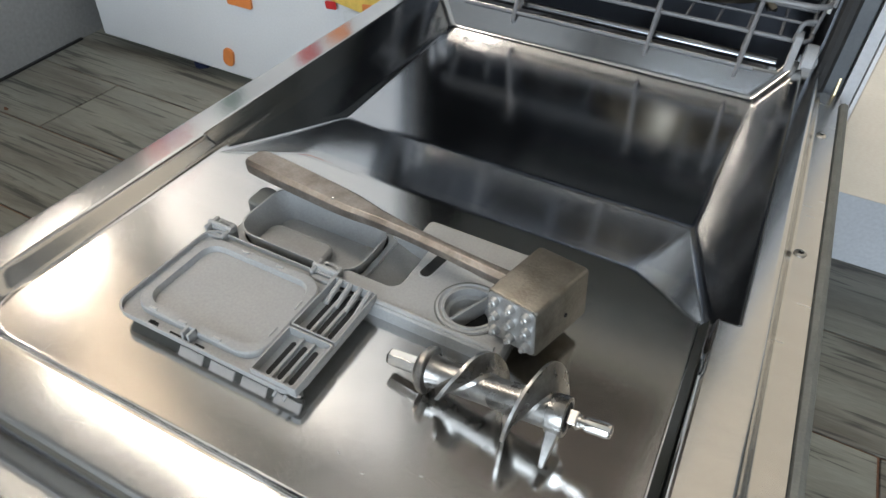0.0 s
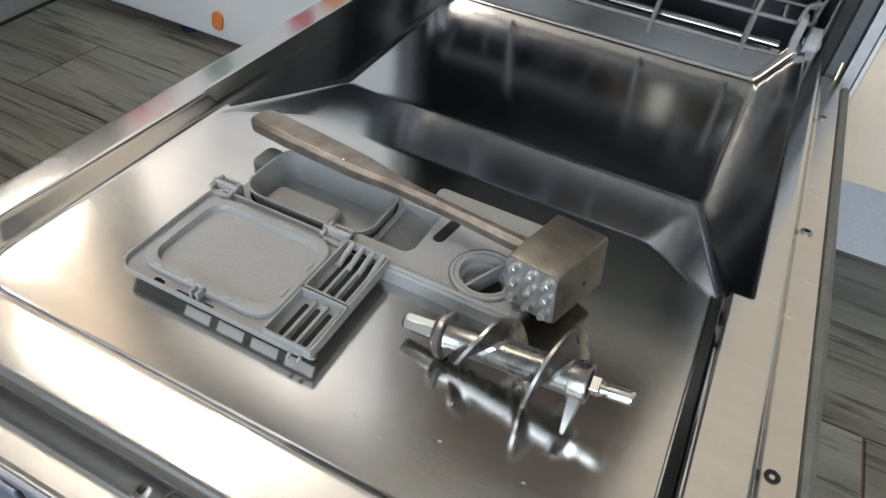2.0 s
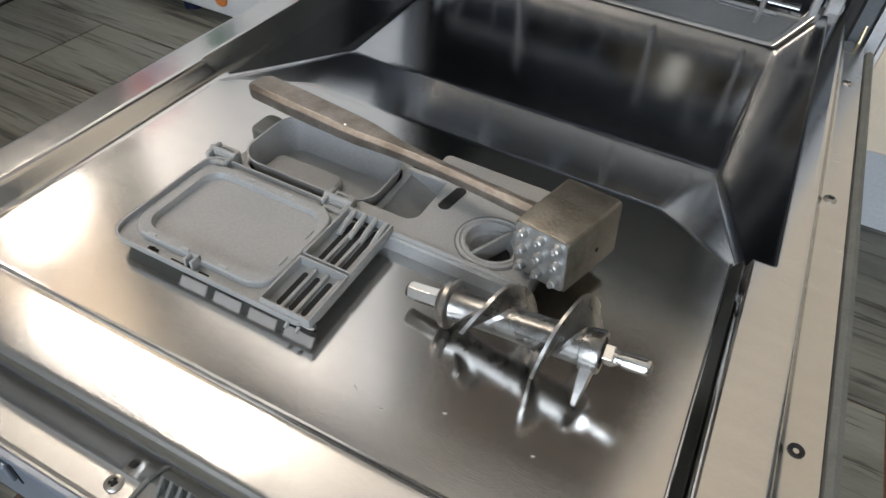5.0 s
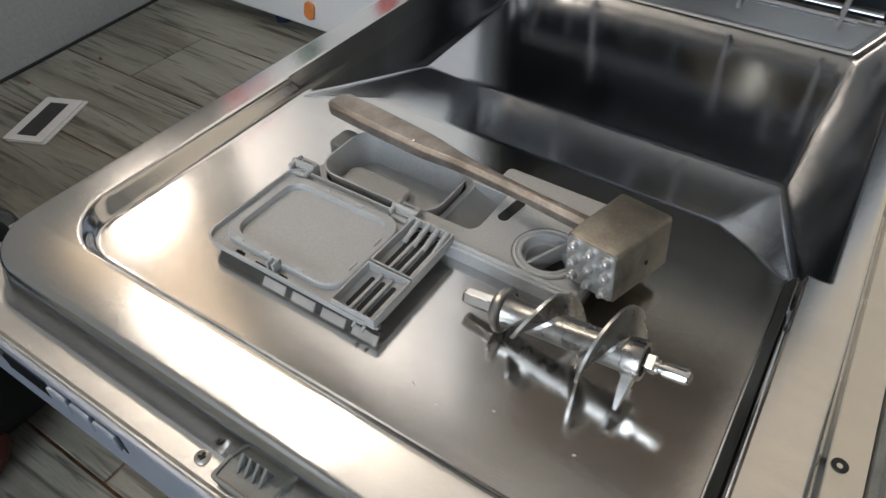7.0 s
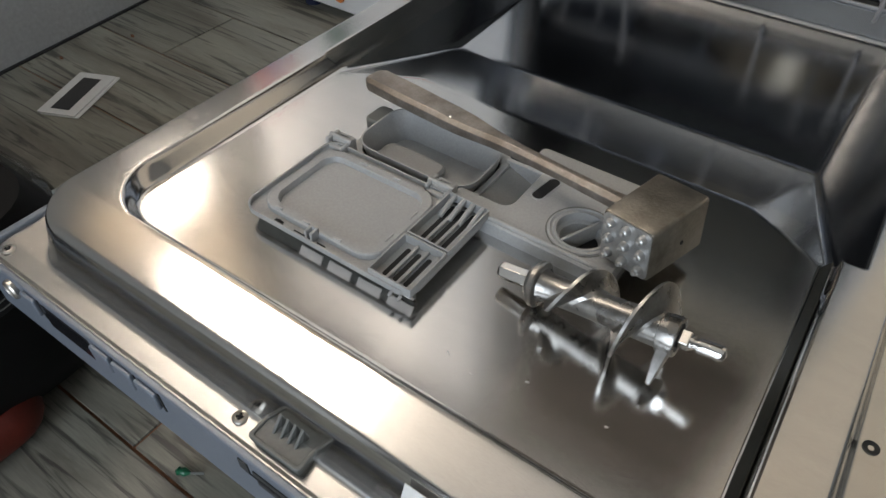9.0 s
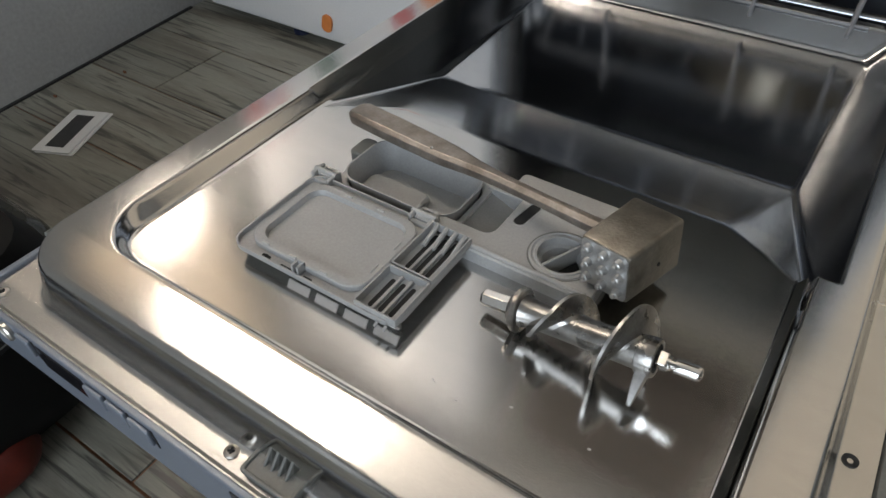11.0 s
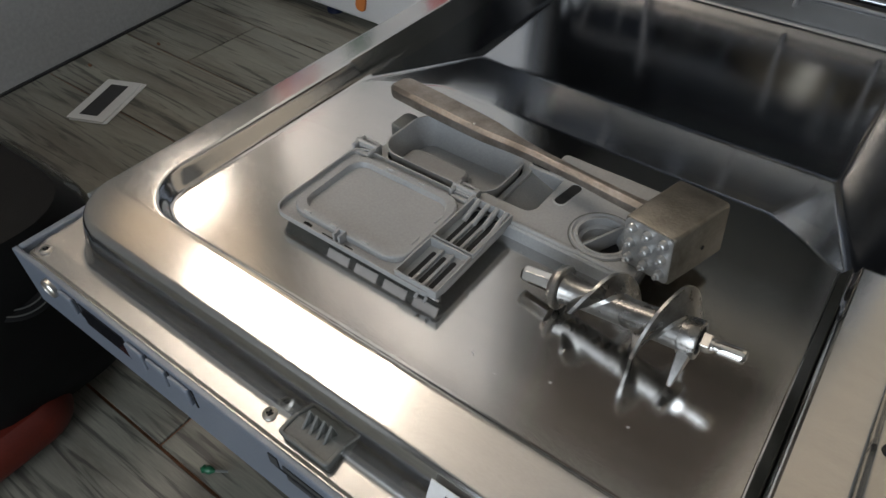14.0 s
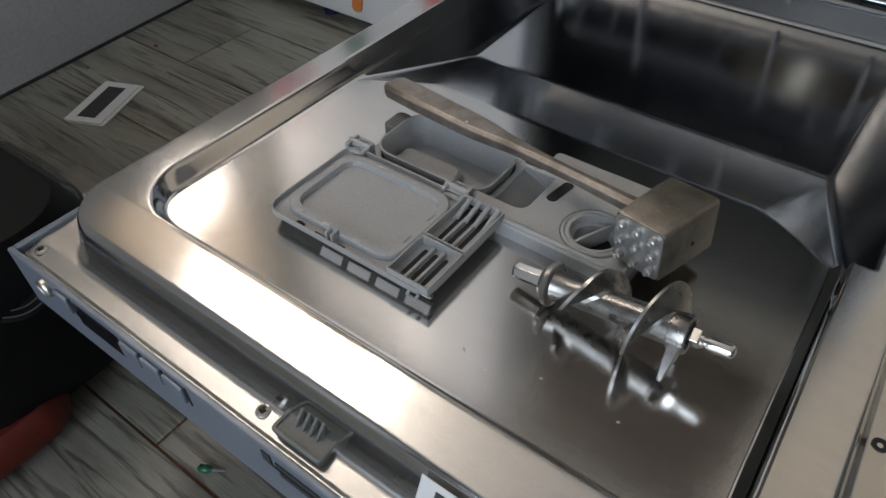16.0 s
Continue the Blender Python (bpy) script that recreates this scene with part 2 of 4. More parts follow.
def tube(points, r, sides=8, bm=None, closed=False):
    """A round bar along a path of points."""
    bm = bm or bmesh.new()
    pts = [Vector(p) for p in points]
    rings, up = [], None
    for i, p in enumerate(pts):
        a = pts[i - 1] if i or closed else pts[i]
        b = pts[(i + 1) % len(pts)] if i + 1 < len(pts) or closed else pts[i]
        d = (b - a).normalized()
        if up is None:
            up = d.orthogonal().normalized()
        up = (up - d * up.dot(d)).normalized()
        side = d.cross(up)
        rings.append([p + r * (math.cos(2 * math.pi * k / sides) * up + math.sin(2 * math.pi * k / sides) * side) for k in range(sides)])
    return stack(rings, bm, close=closed)


def lathe(profile, sides=32, bm=None):
    """Turns (along, radius) pairs round the x axis."""
    return stack([[(x, r * math.cos(2 * math.pi * k / sides), r * math.sin(2 * math.pi * k / sides)) for k in range(sides)] for x, r in profile], bm)


def lathe_z(profile, sides=28, bm=None, cx=0.0, cy=0.0):
    return stack([[(cx + r * math.cos(2 * math.pi * k / sides), cy + r * math.sin(2 * math.pi * k / sides), z) for k in range(sides)] for z, r in profile], bm)


def bend(points, r=0.01, n=5):
    """Rounds the corners of an open path."""
    pts = [Vector(p) for p in points]
    out = [pts[0]]
    for a, b, c in zip(pts, pts[1:], pts[2:]):
        u, v = (a - b).normalized(), (c - b).normalized()
        p, q = b + u * r, b + v * r
        for i in range(n + 1):
            t = i / n
            out.append((1 - t) ** 2 * p + 2 * t * (1 - t) * b + t * t * q)
    return out + [pts[-1]]


# ---- the room ----
FLOOR = -0.30
def block(name, material, *args, **tags):
    return part(name, box(*args), material, kind="structure", **tags)


block("ground_slab", GROUT, -1.1, 2.6, -2.6, 1.6, FLOOR - 0.12, FLOOR - 0.003, label="brown cement bed with grout between floor tiles", category="floor")
# window wall: solid pieces round the opening, in the wall's own frame
bm = bmesh.new()
WY0, WY1, WZ0, WZ1 = WIN_Y - WIN_LEN / 2, WIN_Y + WIN_LEN / 2, WIN_Z - WIN_H / 2, WIN_Z + WIN_H / 2
box(-0.2, 0, -2.7, WY0, FLOOR, 2.72, bm)
box(-0.2, 0, WY1, 1.6, FLOOR, 2.72, bm)
box(-0.2, 0, WY0, WY1, FLOOR, WZ0, bm)
box(-0.2, 0, WY0, WY1, WZ1, 2.72, bm)
part("wall_west", bm, WALL, label="light grey painted plaster wall with a window", category="wall", kind="structure", m=WALL_M, smooth=False)
win = thing("window_1", label="white framed kitchen window with clear panes", category="window", kind="structure")
win.matrix_world = WALL_M
part("window_frame", frame_slab((WY0, WY1, WZ0, WZ1, 0.002), (WY0 + 0.05, WY1 - 0.05, WZ0 + 0.05, WZ1 - 0.05, 0.002), 0.12, 0.17, n=1), EDGE, win,
     m=Matrix(((0, 0, -1, 0), (1, 0, 0, 0), (0, 1, 0, 0), (0, 0, 0, 1))))
pane = part("pane", box(-0.152, -0.146, WY0 + 0.05, WY1 - 0.05, WZ0 + 0.05, WZ1 - 0.05), GLASS, win, smooth=False)
pane.visible_shadow = False
CLOTH = bpy.data.materials.new("mask_cloth")
CLOTH.use_nodes = True
cn = CLOTH.node_tree
tr = cn.nodes.new("ShaderNodeBsdfTranslucent")
tr.inputs[0].default_value = (0.20, 0.185, 0.165, 1)
df = cn.nodes.new("ShaderNodeBsdfDiffuse")
df.inputs[0].default_value = (0.45, 0.43, 0.40, 1)
ad = cn.nodes.new("ShaderNodeAddShader")
cn.links.new(tr.outputs[0], ad.inputs[0])
cn.links.new(df.outputs[0], ad.inputs[1])
cn.links.new(ad.outputs[0], cn.nodes["Material Output"].inputs[0])
# two unseen cloths, added to limit the window's bright reflection in the door
part("upper_reflection_mask", box(-0.105, -0.103, 0.31, WY1 - 0.005, 0.90, WZ1 - 0.02), CLOTH, win, "unseen thin grey cloth added to trim the window's reflection on one side", smooth=False)
part("lower_reflection_mask", box(-0.095, -0.093, WY0 + 0.005, 0.55, WZ0 + 0.01, 1.18), CLOTH, win, "unseen low grey cloth added to trim the window's reflection", smooth=False)
block("wall_north", WALL, -1.1, 2.6, 1.44, 1.6, FLOOR, 2.72, label="plain painted kitchen wall behind the units", category="wall")
block("wall_east", WALL, 2.4, 2.6, -2.6, 1.44, FLOOR, 2.72, label="plain painted kitchen wall", category="wall")
bm = bmesh.new()
box(-1.1, -0.1, -2.6, -2.45, FLOOR, 2.72, bm)
box(1.5, 2.6, -2.6, -2.45, FLOOR, 2.72, bm)
box(-0.1, 1.5, -2.6, -2.45, FLOOR, -0.25, bm)
box(-0.1, 1.5, -2.6, -2.45, 1.85, 2.72, bm)
part("wall_south", bm, WALL, label="plain painted kitchen wall with a wide window", category="wall", kind="structure", smooth=False)
block("ceiling", CEIL, -1.1, 2.6, -2.6, 1.6, 2.72, 2.82, label="white painted ceiling", category="ceiling")
bm = box(0.0, 0.006, -0.9, 0.83, FLOOR, FLOOR + 0.004)
part("baseboard", bm, GASKET, label="thin dark strip where wall meets floor", category="baseboard", kind="structure", m=WALL_M)

# ---- door liner of the dishwasher: one pressed sheet ----
CX = 0.2975
DX0, DX1, DY0, DY1 = -0.006, 0.601, -0.003, 0.800


def liner():
    step = 0.0016
    xs, ys = np.arange(DX0, DX1 + step / 2, step), np.arange(DY0, DY1 + step / 2, step)
    ys[-1] = DY1

    def rbox(x, y, x0, x1, y0, y1, r):
        qx, qy = np.abs(x - (x0 + x1) / 2) - (x1 - x0) / 2 + r, np.abs(y - (y0 + y1) / 2) - (y1 - y0) / 2 + r
        return np.hypot(np.maximum(qx, 0), np.maximum(qy, 0)) + np.minimum(np.maximum(qx, qy), 0) - r

    def ease(t):
        t = np.clip(t, 0, 1)
        return t * t * t * (t * (6 * t - 15) + 10)

    def smax(a, b, k):
        h = np.clip(0.5 + 0.5 * (a - b) / k, 0, 1)
        return b + (a - b) * h + k * h * (1 - h)

    def smin(a, b, k):
        return -smax(-a, -b, k)

    def height(x, y):
        flange = -0.030 + 0.014 * ease((y - 0.03) / 0.10) + 0.17 * np.clip(y - 0.016, -0.03, 0)
        d = rbox(x, y, 0.016, 0.579, 0.016, 1.2, 0.045)          # raised rim
        crown = 0.014 - 0.175 * np.clip(0.064 - y, 0, 0.05)
        z = flange + (crown - flange) * ease((0.002 - d) / 0.017)
        e = rbox(x, y, 0.0605, 0.5310, 0.0685, 1.2, 0.046)       # recessed panel
        wide = np.where(x < CX, 0.0058, 0.0014)                  # the strip is broad on one long side, steep on the other
        ramp = (0.0008 - e) / (0.0062 + wide * ease((y - 0.080) / 0.05))
        z = z * (1 - smax(smin(ramp, 1.0, 0.24), 0.0, 0.24))
        h = np.abs(x - CX - 0.005)                              # basin: planes that meet in soft folds
        foot = 0.197 + 0.012 * np.clip((y - 0.47) / 0.28, -0.6, 1.2)   # the basin's floor widens towards the tub
        side = -0.031 + 0.045 * (h - foot) / (0.2455 - foot)
        front = -(y - 0.357) * 0.275
        hip = -((h - 0.2250) * 0.034 + (y - 0.322) * 0.0645) / 0.0729 * 0.268   # corner facet across the chamfer
        far = -0.034 + (y - 0.770) * 1.75
        floor = -0.034 + 0.0 * x
        b = smax(floor, smin(front, hip, 0.0008), 0.0018)
        b = smax(b, smax(side, far, 0.016), 0.0045)
        stop = np.minimum(0.016 - (y - 0.3195) * 3, 0.016 - (0.2310 - h) * 6)   # short end walls beside the panel
        b = np.minimum(smax(b, stop, 0.002), 0.05)
        return smin(z, b, 0.0010)

    X, Y = np.meshgrid(xs, ys)
    Z = height(X, Y)
    e = 0.0005
    gx, gy = (height(X + e, Y) - height(X - e, Y)) / (2 * e), (height(X, Y + e) - height(X, Y - e)) / (2 * e)
    nor = np.stack([-gx, -gy, np.ones_like(gx)], -1)
    nor /= np.linalg.norm(nor, axis=-1, keepdims=True)
    ny_, nx_ = X.shape
    co = np.stack([X, Y, Z], -1).reshape(-1, 3)
    idx = np.arange(nx_ * ny_).reshape(ny_, nx_)
    quads = np.stack([idx[:-1, :-1], idx[:-1, 1:], idx[1:, 1:], idx[1:, :-1]], -1).reshape(-1, 4)
    mid = co[quads].mean(1)
    cx, cy = mid[:, 0], mid[:, 1]
    well = ((cx > 0.1745) & (cx < 0.2815) & (cy > 0.2305) & (cy < 0.2935)) | ((cx > 0.280) & (cx < 0.3190) & (cy > 0.2345) & (cy < 0.2920))
    well |= np.hypot(cx - 0.374, cy - 0.2435) < 0.024                 # cut-outs for the dispenser's cup, recess and cap
    quads, mid = quads[~well], mid[~well]
    slot = np.where((mid[:, 1] > 0.375) & (mid[:, 2] < -0.004) & (np.abs(mid[:, 0] - CX - 0.005) < 0.236), 1, 0)
    slot = np.where(rbox(mid[:, 0], mid[:, 1], 0.016, 0.579, 0.016, 1.2, 0.045) > -0.003, 2, slot)
    me = bpy.data.meshes.new("liner")
    me.from_pydata(co.tolist(), [], quads.tolist())
    for m in (STEEL, STEEL_BASIN, STEEL_FLANGE):
        me.materials.append(m)
    me.polygons.foreach_set("material_index", slot.astype(np.int32))
    me.shade_smooth()
    me.normals_split_custom_set_from_vertices(nor.reshape(-1, 3).tolist())
    return me


dish = thing("dishwasher", label="built-in dishwasher with its stainless steel door lying open", category="dishwasher")
lin = new("door_liner", liner())
lin.parent = dish
tagged(lin, "brushed stainless pressed door liner with a basin")

# added black strip: dark reflection in the steep groove along one long side of the panel
bm = stack([[(0.5246, y, 0.0022), (0.5292, y, 0.0108), (0.5284, y, 0.0113), (0.5236, y, 0.0028)] for y in (0.086, 0.140, 0.230, 0.318)])
part("groove_reflection", bm, GROOVE, dish, "black strip standing in for the dark reflection along the panel's edge")
# door shell under the liner
bm = stack([[(*p, -0.086) for p in rrect(-0.005, 0.600, 0.0, 0.79, 0.003, 2)], [(*p, -0.032 if p[1] < 0.1 else -0.018) for p in rrect(-0.005, 0.600, -0.001, 0.79, 0.003, 2)],
            [(*p, -0.032 if p[1] < 0.1 else -0.018) for p in rrect(-0.003, 0.598, 0.001, 0.788, 0.003, 2)], [(*p, -0.080) for p in rrect(-0.003, 0.598, 0.002, 0.788, 0.003, 2)]])
part("door_shell", bm, PLASTIC_DARK, dish)
# control fascia: front face with a thin raised lip round the flange
bm = box(-0.013, 0.608, -0.0085, -0.0035, -0.088, -0.0265)
box(-0.013, -0.0065, -0.0035, 0.060, -0.088, -0.0265, bm)
fascia = part("control_fascia", bm, SILVER, dish, "silver grey plastic control strip", bevel=0.0012)
for x0, x1 in ((0.054, 0.071), (0.137, 0.157), (0.161, 0.181), (0.185, 0.206)):
    b = box(x0, x1, -0.0120, -0.0085, -0.047, -0.0300)
    part("button", b, SILVER, dish, bevel=0.0012)
    part("button_gap", box(x1 + 0.0004, x1 + 0.0022, -0.0092, -0.0082, -0.050, -0.030), BLACK, dish, smooth=False)
bm = lathe_z([(0, 0.0085), (0.003, 0.0085), (0.0042, 0.0075), (0.003, 0.0062), (0.002, 0.0)], 28)
part("power_button", bm, STEEL_SIDE, dish, m=pose(0.036, -0.0086, -0.040, 90, 0, 0))
part("display", box(0.076, 0.131, -0.0096, -0.0084, -0.056, -0.032), DISPLAY, dish, "dark display window", smooth=False)
# maker's mark as plain shapes
part("mark_square", box(0.280, 0.288, -0.0094, -0.0084, -0.043, -0.032), INK, dish, smooth=False)
for i, (a, b_) in enumerate(((0.292, 0.332), (0.294, 0.330))):
    part("mark_bar", box(a, b_, -0.0094, -0.0084, -0.0405 - 0.010 * i, -0.0355 - 0.010 * i), INK, dish, smooth=False)
part("mark_rule", box(0.284, 0.336, -0.0093, -0.0084, -0.0445, -0.0438), INK, dish, smooth=False)


def screw(at, r=0.0052, tilt=(0, 0, 0), parent=dish):
    s = part("screw", lathe_z([(0, r), (0.0010, r), (0.0020, r * 0.8), (0.0023, r * 0.55), (0.0012, r * 0.5), (0.0006, 0.0)], 20), STEEL_SIDE, parent,
             m=pose(*at, *tilt))
    bm = box(-r * 0.5, r * 0.5, -r * 0.13, r * 0.13, 0.0012, 0.0022)
    box(-r * 0.13, r * 0.13, -r * 0.5, r * 0.5, 0.0012, 0.00219, bm)
    part("cross_slot", bm, BLACK, s, smooth=False, m=pose(0, 0, 0, 0, 0, 25))


for at in ((0.262, 0.0105, -0.0312), (0.006, 0.0085, -0.0314), (0.590, 0.0105, -0.0312), (0.586, 0.468, -0.0162), (0.587, 0.690, -0.0162)):
    screw(at)
# dark plug in the side flange
part("plug", lathe_z([(-0.001, 0.0048), (0.0006, 0.0048), (0.0003, 0.0040), (-0.0006, 0.0)], 20), GASKET, dish, m=pose(0.586, 0.206, -0.0158))
# latch pocket in the flange
latch = part("latch", stack([[(*p, z) for p in rrect(0.279 - g, 0.319 + g, 0.0035 - g * 0.5, 0.0275, 0.003, 3)] for z, g in ((-0.034, 0.0), (-0.0268, 0.0), (-0.0250, -0.0012))]),
             PLASTIC_DARK, dish, "dark grey plastic door latch")
part("latch_lip", frame_slab((0.278, 0.320, 0.0025, 0.0285, 0.003), (0.2808, 0.3172, 0.0052, 0.027, 0.002), -0.0270, -0.0235, n=3), PLASTIC_DARK, latch, bevel=0.0008)
for i in range(4):
    x = 0.2885 + 0.0060 * i
    bm = bmesh.new()
    stack([[(x + dx, 0.0125, -0.0252), (x + dx, 0.0295, -0.0252), (x + dx, 0.0305, -0.0085), (x + dx, 0.0260, -0.0100)] for dx in (0, 0.0022)], bm)
    part("latch_rib", bm, PLASTIC_DARK, latch, bevel=0.0005)
bm = stack([[(0.282, 0.026, -0.024), (0.282, 0.031, -0.024), (0.285, 0.0305, -0.007), (0.285, 0.029, -0.007)],
            [(0.316, 0.026, -0.024), (0.316, 0.031, -0.024), (0.308, 0.0305, -0.010), (0.308, 0.029, -0.010)]])
part("latch_back", bm, PLASTIC_DARK, latch, bevel=0.0006)
# label stuck on the rim's front face
def on_face(x0, x1, s0, s1, lift, thick=0.0006):
    """A thin patch lying on the sloping face below the rim; s runs from its foot (0) to its top (1)."""
    def at(s, d):
        return (0.0150 + 0.0120 * s - 0.93 * d, -0.0245 + 0.0290 * s + 0.37 * d)
    return stack([[(x, *at(s0, lift)), (x, *at(s1, lift)), (x, *at(s1, lift + thick)), (x, *at(s0, lift + thick))] for x in (x0, x1)])


lab = part("rating_label", on_face(0.383, 0.425, 0.05, 0.95, 0.0028), PAPER, dish, "white sticker with dark print", smooth=False)
for x0, x1, s0, s1 in ((0.394, 0.401, 0.30, 0.80), (0.403, 0.418, 0.62, 0.78), (0.403, 0.416, 0.32, 0.46)):
    part("print_bar", on_face(x0, x1, s0, s1, 0.0036), INK, lab, smooth=False)
# rubber edge down both long sides
for x in (0.6012, -0.0118):
    bm = bmesh.new()
    y0 = 0.012 if x > 0 else 0.062
    stack([[(x + 0.0055 + 0.0055 * math.cos(t), y, -0.020 + 0.006 * math.sin(t)) for t in (k * math.pi / 4 for k in range(8))] for y in (y0, 0.3, 0.78)], bm)
    part("edge_seal", bm, RUBBER, dish, "grey rubber edge strip")

# ---- tub, seals and frame ----
SILL = mat("dull_sill_steel", (0.34, 0.35, 0.37), 0.22, 1, 0.1, 40, 0.05, 300)
FRAME = mat("grey_frame_paint", (0.10, 0.11, 0.12), 0.45, 0, 0.2, 30, 0.05, 300)
TY = 0.815
bm = bmesh.new()
prof = rrect(0.040, 0.560, -0.012, 0.505, 0.05, 6)
prof_o = rrect(0.034, 0.566, -0.018, 0.511, 0.055, 6)
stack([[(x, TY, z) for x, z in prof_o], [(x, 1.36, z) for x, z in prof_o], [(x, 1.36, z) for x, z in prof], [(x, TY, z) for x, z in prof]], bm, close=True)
part("tub", bm, STEEL_TUB_SHADED, dish, "stainless steel washing tub")
part("tub_back", box(0.036, 0.564, 1.355, 1.366, -0.016, 0.509), STEEL_TUB_SHADED, dish)
# added plates: pale colour stands for light caught by the tub's roof and side
TUB_LIT = mat("lit_tub_steel", (0.52, 0.53, 0.51), 0.55, 0.35, 0.15, 30, 0.08, 300, (1, 1, 1), 0.06)
part("tub_roof", box(0.060, 0.540, 0.82, 1.35, 0.498, 0.5035), TUB_LIT, dish, "tub ceiling plate, pale for the light it catches", bevel=0.001)
part("tub_side", box(0.5520, 0.5570, 0.84, 1.33, 0.06, 0.47), TUB_LIT, dish, "tub side plate, pale for the window light it catches", bevel=0.001)
# rolled sill between door and tub
bm = tube([(0.08, 0.822, -0.004), (0.52, 0.822, -0.004)], 0.0065, 14)
part("tub_sill", bm, SILL, dish, "dull rolled steel sill")
part("tub_lip", box(0.040, 0.560, 0.803, 0.822, -0.030, -0.010), STEEL_TUB_SHADED, dish, bevel=0.003)
bm = tube(bend([(0.028, 0.806, -0.02), (0.028, 0.806, 0.515), (0.572, 0.806, 0.515), (0.572, 0.806, -0.02)], 0.04), 0.010, 10)
part("tub_gasket", bm, GASKET, dish, "black rubber gasket")
for x0, x1 in ((0.578, 0.5985), (0.000, 0.022)):
    part("frame_upright", box(x0, x1, 0.806, 0.83, -0.04, 0.53), FRAME, dish, bevel=0.002)
part("frame_header", box(0.0, 0.5985, 0.800, 0.83, 0.53, 0.555), STEEL_SIDE, dish, bevel=0.002)
part("base_box", box(0.0, 0.598, 0.84, 1.38, -0.26, -0.03), PLASTIC_DARK, dish)
part("kick_panel", box(0.002, 0.596, 0.88, 0.90, FLOOR, -0.09), PLASTIC_DARK, dish)
# hinge arm beside the tub
bm = stack([[(x, 0.792, -0.032), (x, 0.800, -0.030), (x, 0.835, 0.055), (x, 0.828, 0.058)] for x in (0.592, 0.5955)])
part("hinge_arm", bm, mat("brass_wire", (0.50, 0.42, 0.26), 0.35, 0.8, 0.2, 60), dish, "yellowish metal hinge arm", bevel=0.0008)

# ---- lower rack with a pan ----
PAN = mat("brown_pan_metal", (0.36, 0.31, 0.24), 0.34, 0.9, 0.2, 30, 0.08, 300)
PLATE = mat("white_glaze", (0.80, 0.80, 0.80), 0.15, 0, 0.03, 20)
rack = thing("dish_rack", label="grey wire lower dish rack pulled to the tub's mouth", category="rack")
RY = 0.802


def wire(pts, r=0.0024, name="wire", rad=0.008):
    return part(name, tube(bend(pts, rad), r, 8), WIRE, rack)


wire([(0.075, 1.30, 0.028), (0.075, RY + 0.02, 0.028), (0.548, RY + 0.02, 0.028), (0.548, 1.30, 0.028)], 0.0030, "bottom_rail", 0.02)
wire([(0.060, 1.30, 0.090), (0.060, RY - 0.002, 0.068), (0.556, RY - 0.002, 0.078), (0.556, 1.30, 0.100)], 0.0034, "top_rail", 0.03)
wire([(0.105, RY - 0.02, 0.0), (0.497, RY - 0.02, 0.0)], 0.0022, "front_wire")
for x in (0.183, 0.366, 0.478):
    wire([(x, RY + 0.03, 0.028), (x, RY - 0.018, -0.016), (x + 0.001, RY - 0.024, -0.010), (x + 0.004, RY, 0.078), (x + 0.004, RY + 0.004, 0.105)], 0.0028, "front_loop", 0.006)
for i in range(12):
    x = 0.095 + 0.038 * i
    wire([(x, RY + 0.02, 0.028), (x, 1.30, 0.028)], 0.0020, "floor_wire")
for i in range(9):
    y = RY + 0.075 + 0.05 * i
    wire([(0.075, y, 0.031), (0.548, y, 0.031)], 0.0020, "cross_wire")
for i in range(10):
    x = 0.10 + 0.044 * i
    wire([(x, RY + 0.12, 0.031), (x, RY + 0.105, 0.11)], 0.0020, "tine")
for i in range(6):
    y = RY + 0.05 + 0.075 * i
    wire([(0.548, y, 0.028), (0.556, y, 0.098)], 0.0022, "side_wire")
    wire([(0.075, y, 0.028), (0.060, y, 0.088)], 0.0022, "side_wire")
wire([(0.556, RY + 0.004, 0.080), (0.556, RY + 0.004, 0.150), (0.44, RY + 0.05, 0.150), (0.44, RY + 0.05, 0.060)], 0.0024, "basket_loop", 0.014)
wire([(0.545, RY + 0.012, 0.058), (0.532, RY + 0.006, 0.056), (0.529, RY + 0.004, 0.034)], 0.0030, "axle_wire", 0.006)
for x in (0.540, 0.062):
    w = part("wheel", lathe([(-0.008, 0.019), (-0.006, 0.0215), (0.006, 0.0215), (0.008, 0.019)], 28), WHEEL, rack, "grey plastic rack wheel", m=pose(x + 0.012, RY + 0.004, 0.012))
    part("hub", lathe([(-0.011, 0.006), (-0.0105, 0.008), (0.0105, 0.008), (0.011, 0.006)], 16), WHEEL, w)
    part("wheel_bracket", box(x - 0.011, x - 0.002, RY - 0.012, RY + 0.012, -0.008, 0.045), WHEEL, rack, bevel=0.002)

# upper rack, deep in the tub
upper = thing("upper_rack", label="grey wire upper rack inside the tub", category="rack")
for z, g in ((0.27, 0.02), (0.35, 0.0)):
    part("rail", tube(bend([(0.055 + g, 1.33, z), (0.055 + g, 0.90, z), (0.545 - g, 0.90, z), (0.545 - g, 1.33, z)], 0.03), 0.0034, 8), WIRE, upper)
for i in range(11):
    part("floor_wire", tube([(0.10 + 0.04 * i, 0.90, 0.27), (0.10 + 0.04 * i, 1.33, 0.27)], 0.0022, 6), WIRE, upper)
for i in range(11):
    part("front_wire", tube([(0.10 + 0.04 * i, 0.90, 0.27), (0.10 + 0.04 * i, 0.90, 0.35)], 0.0022, 6), WIRE, upper)

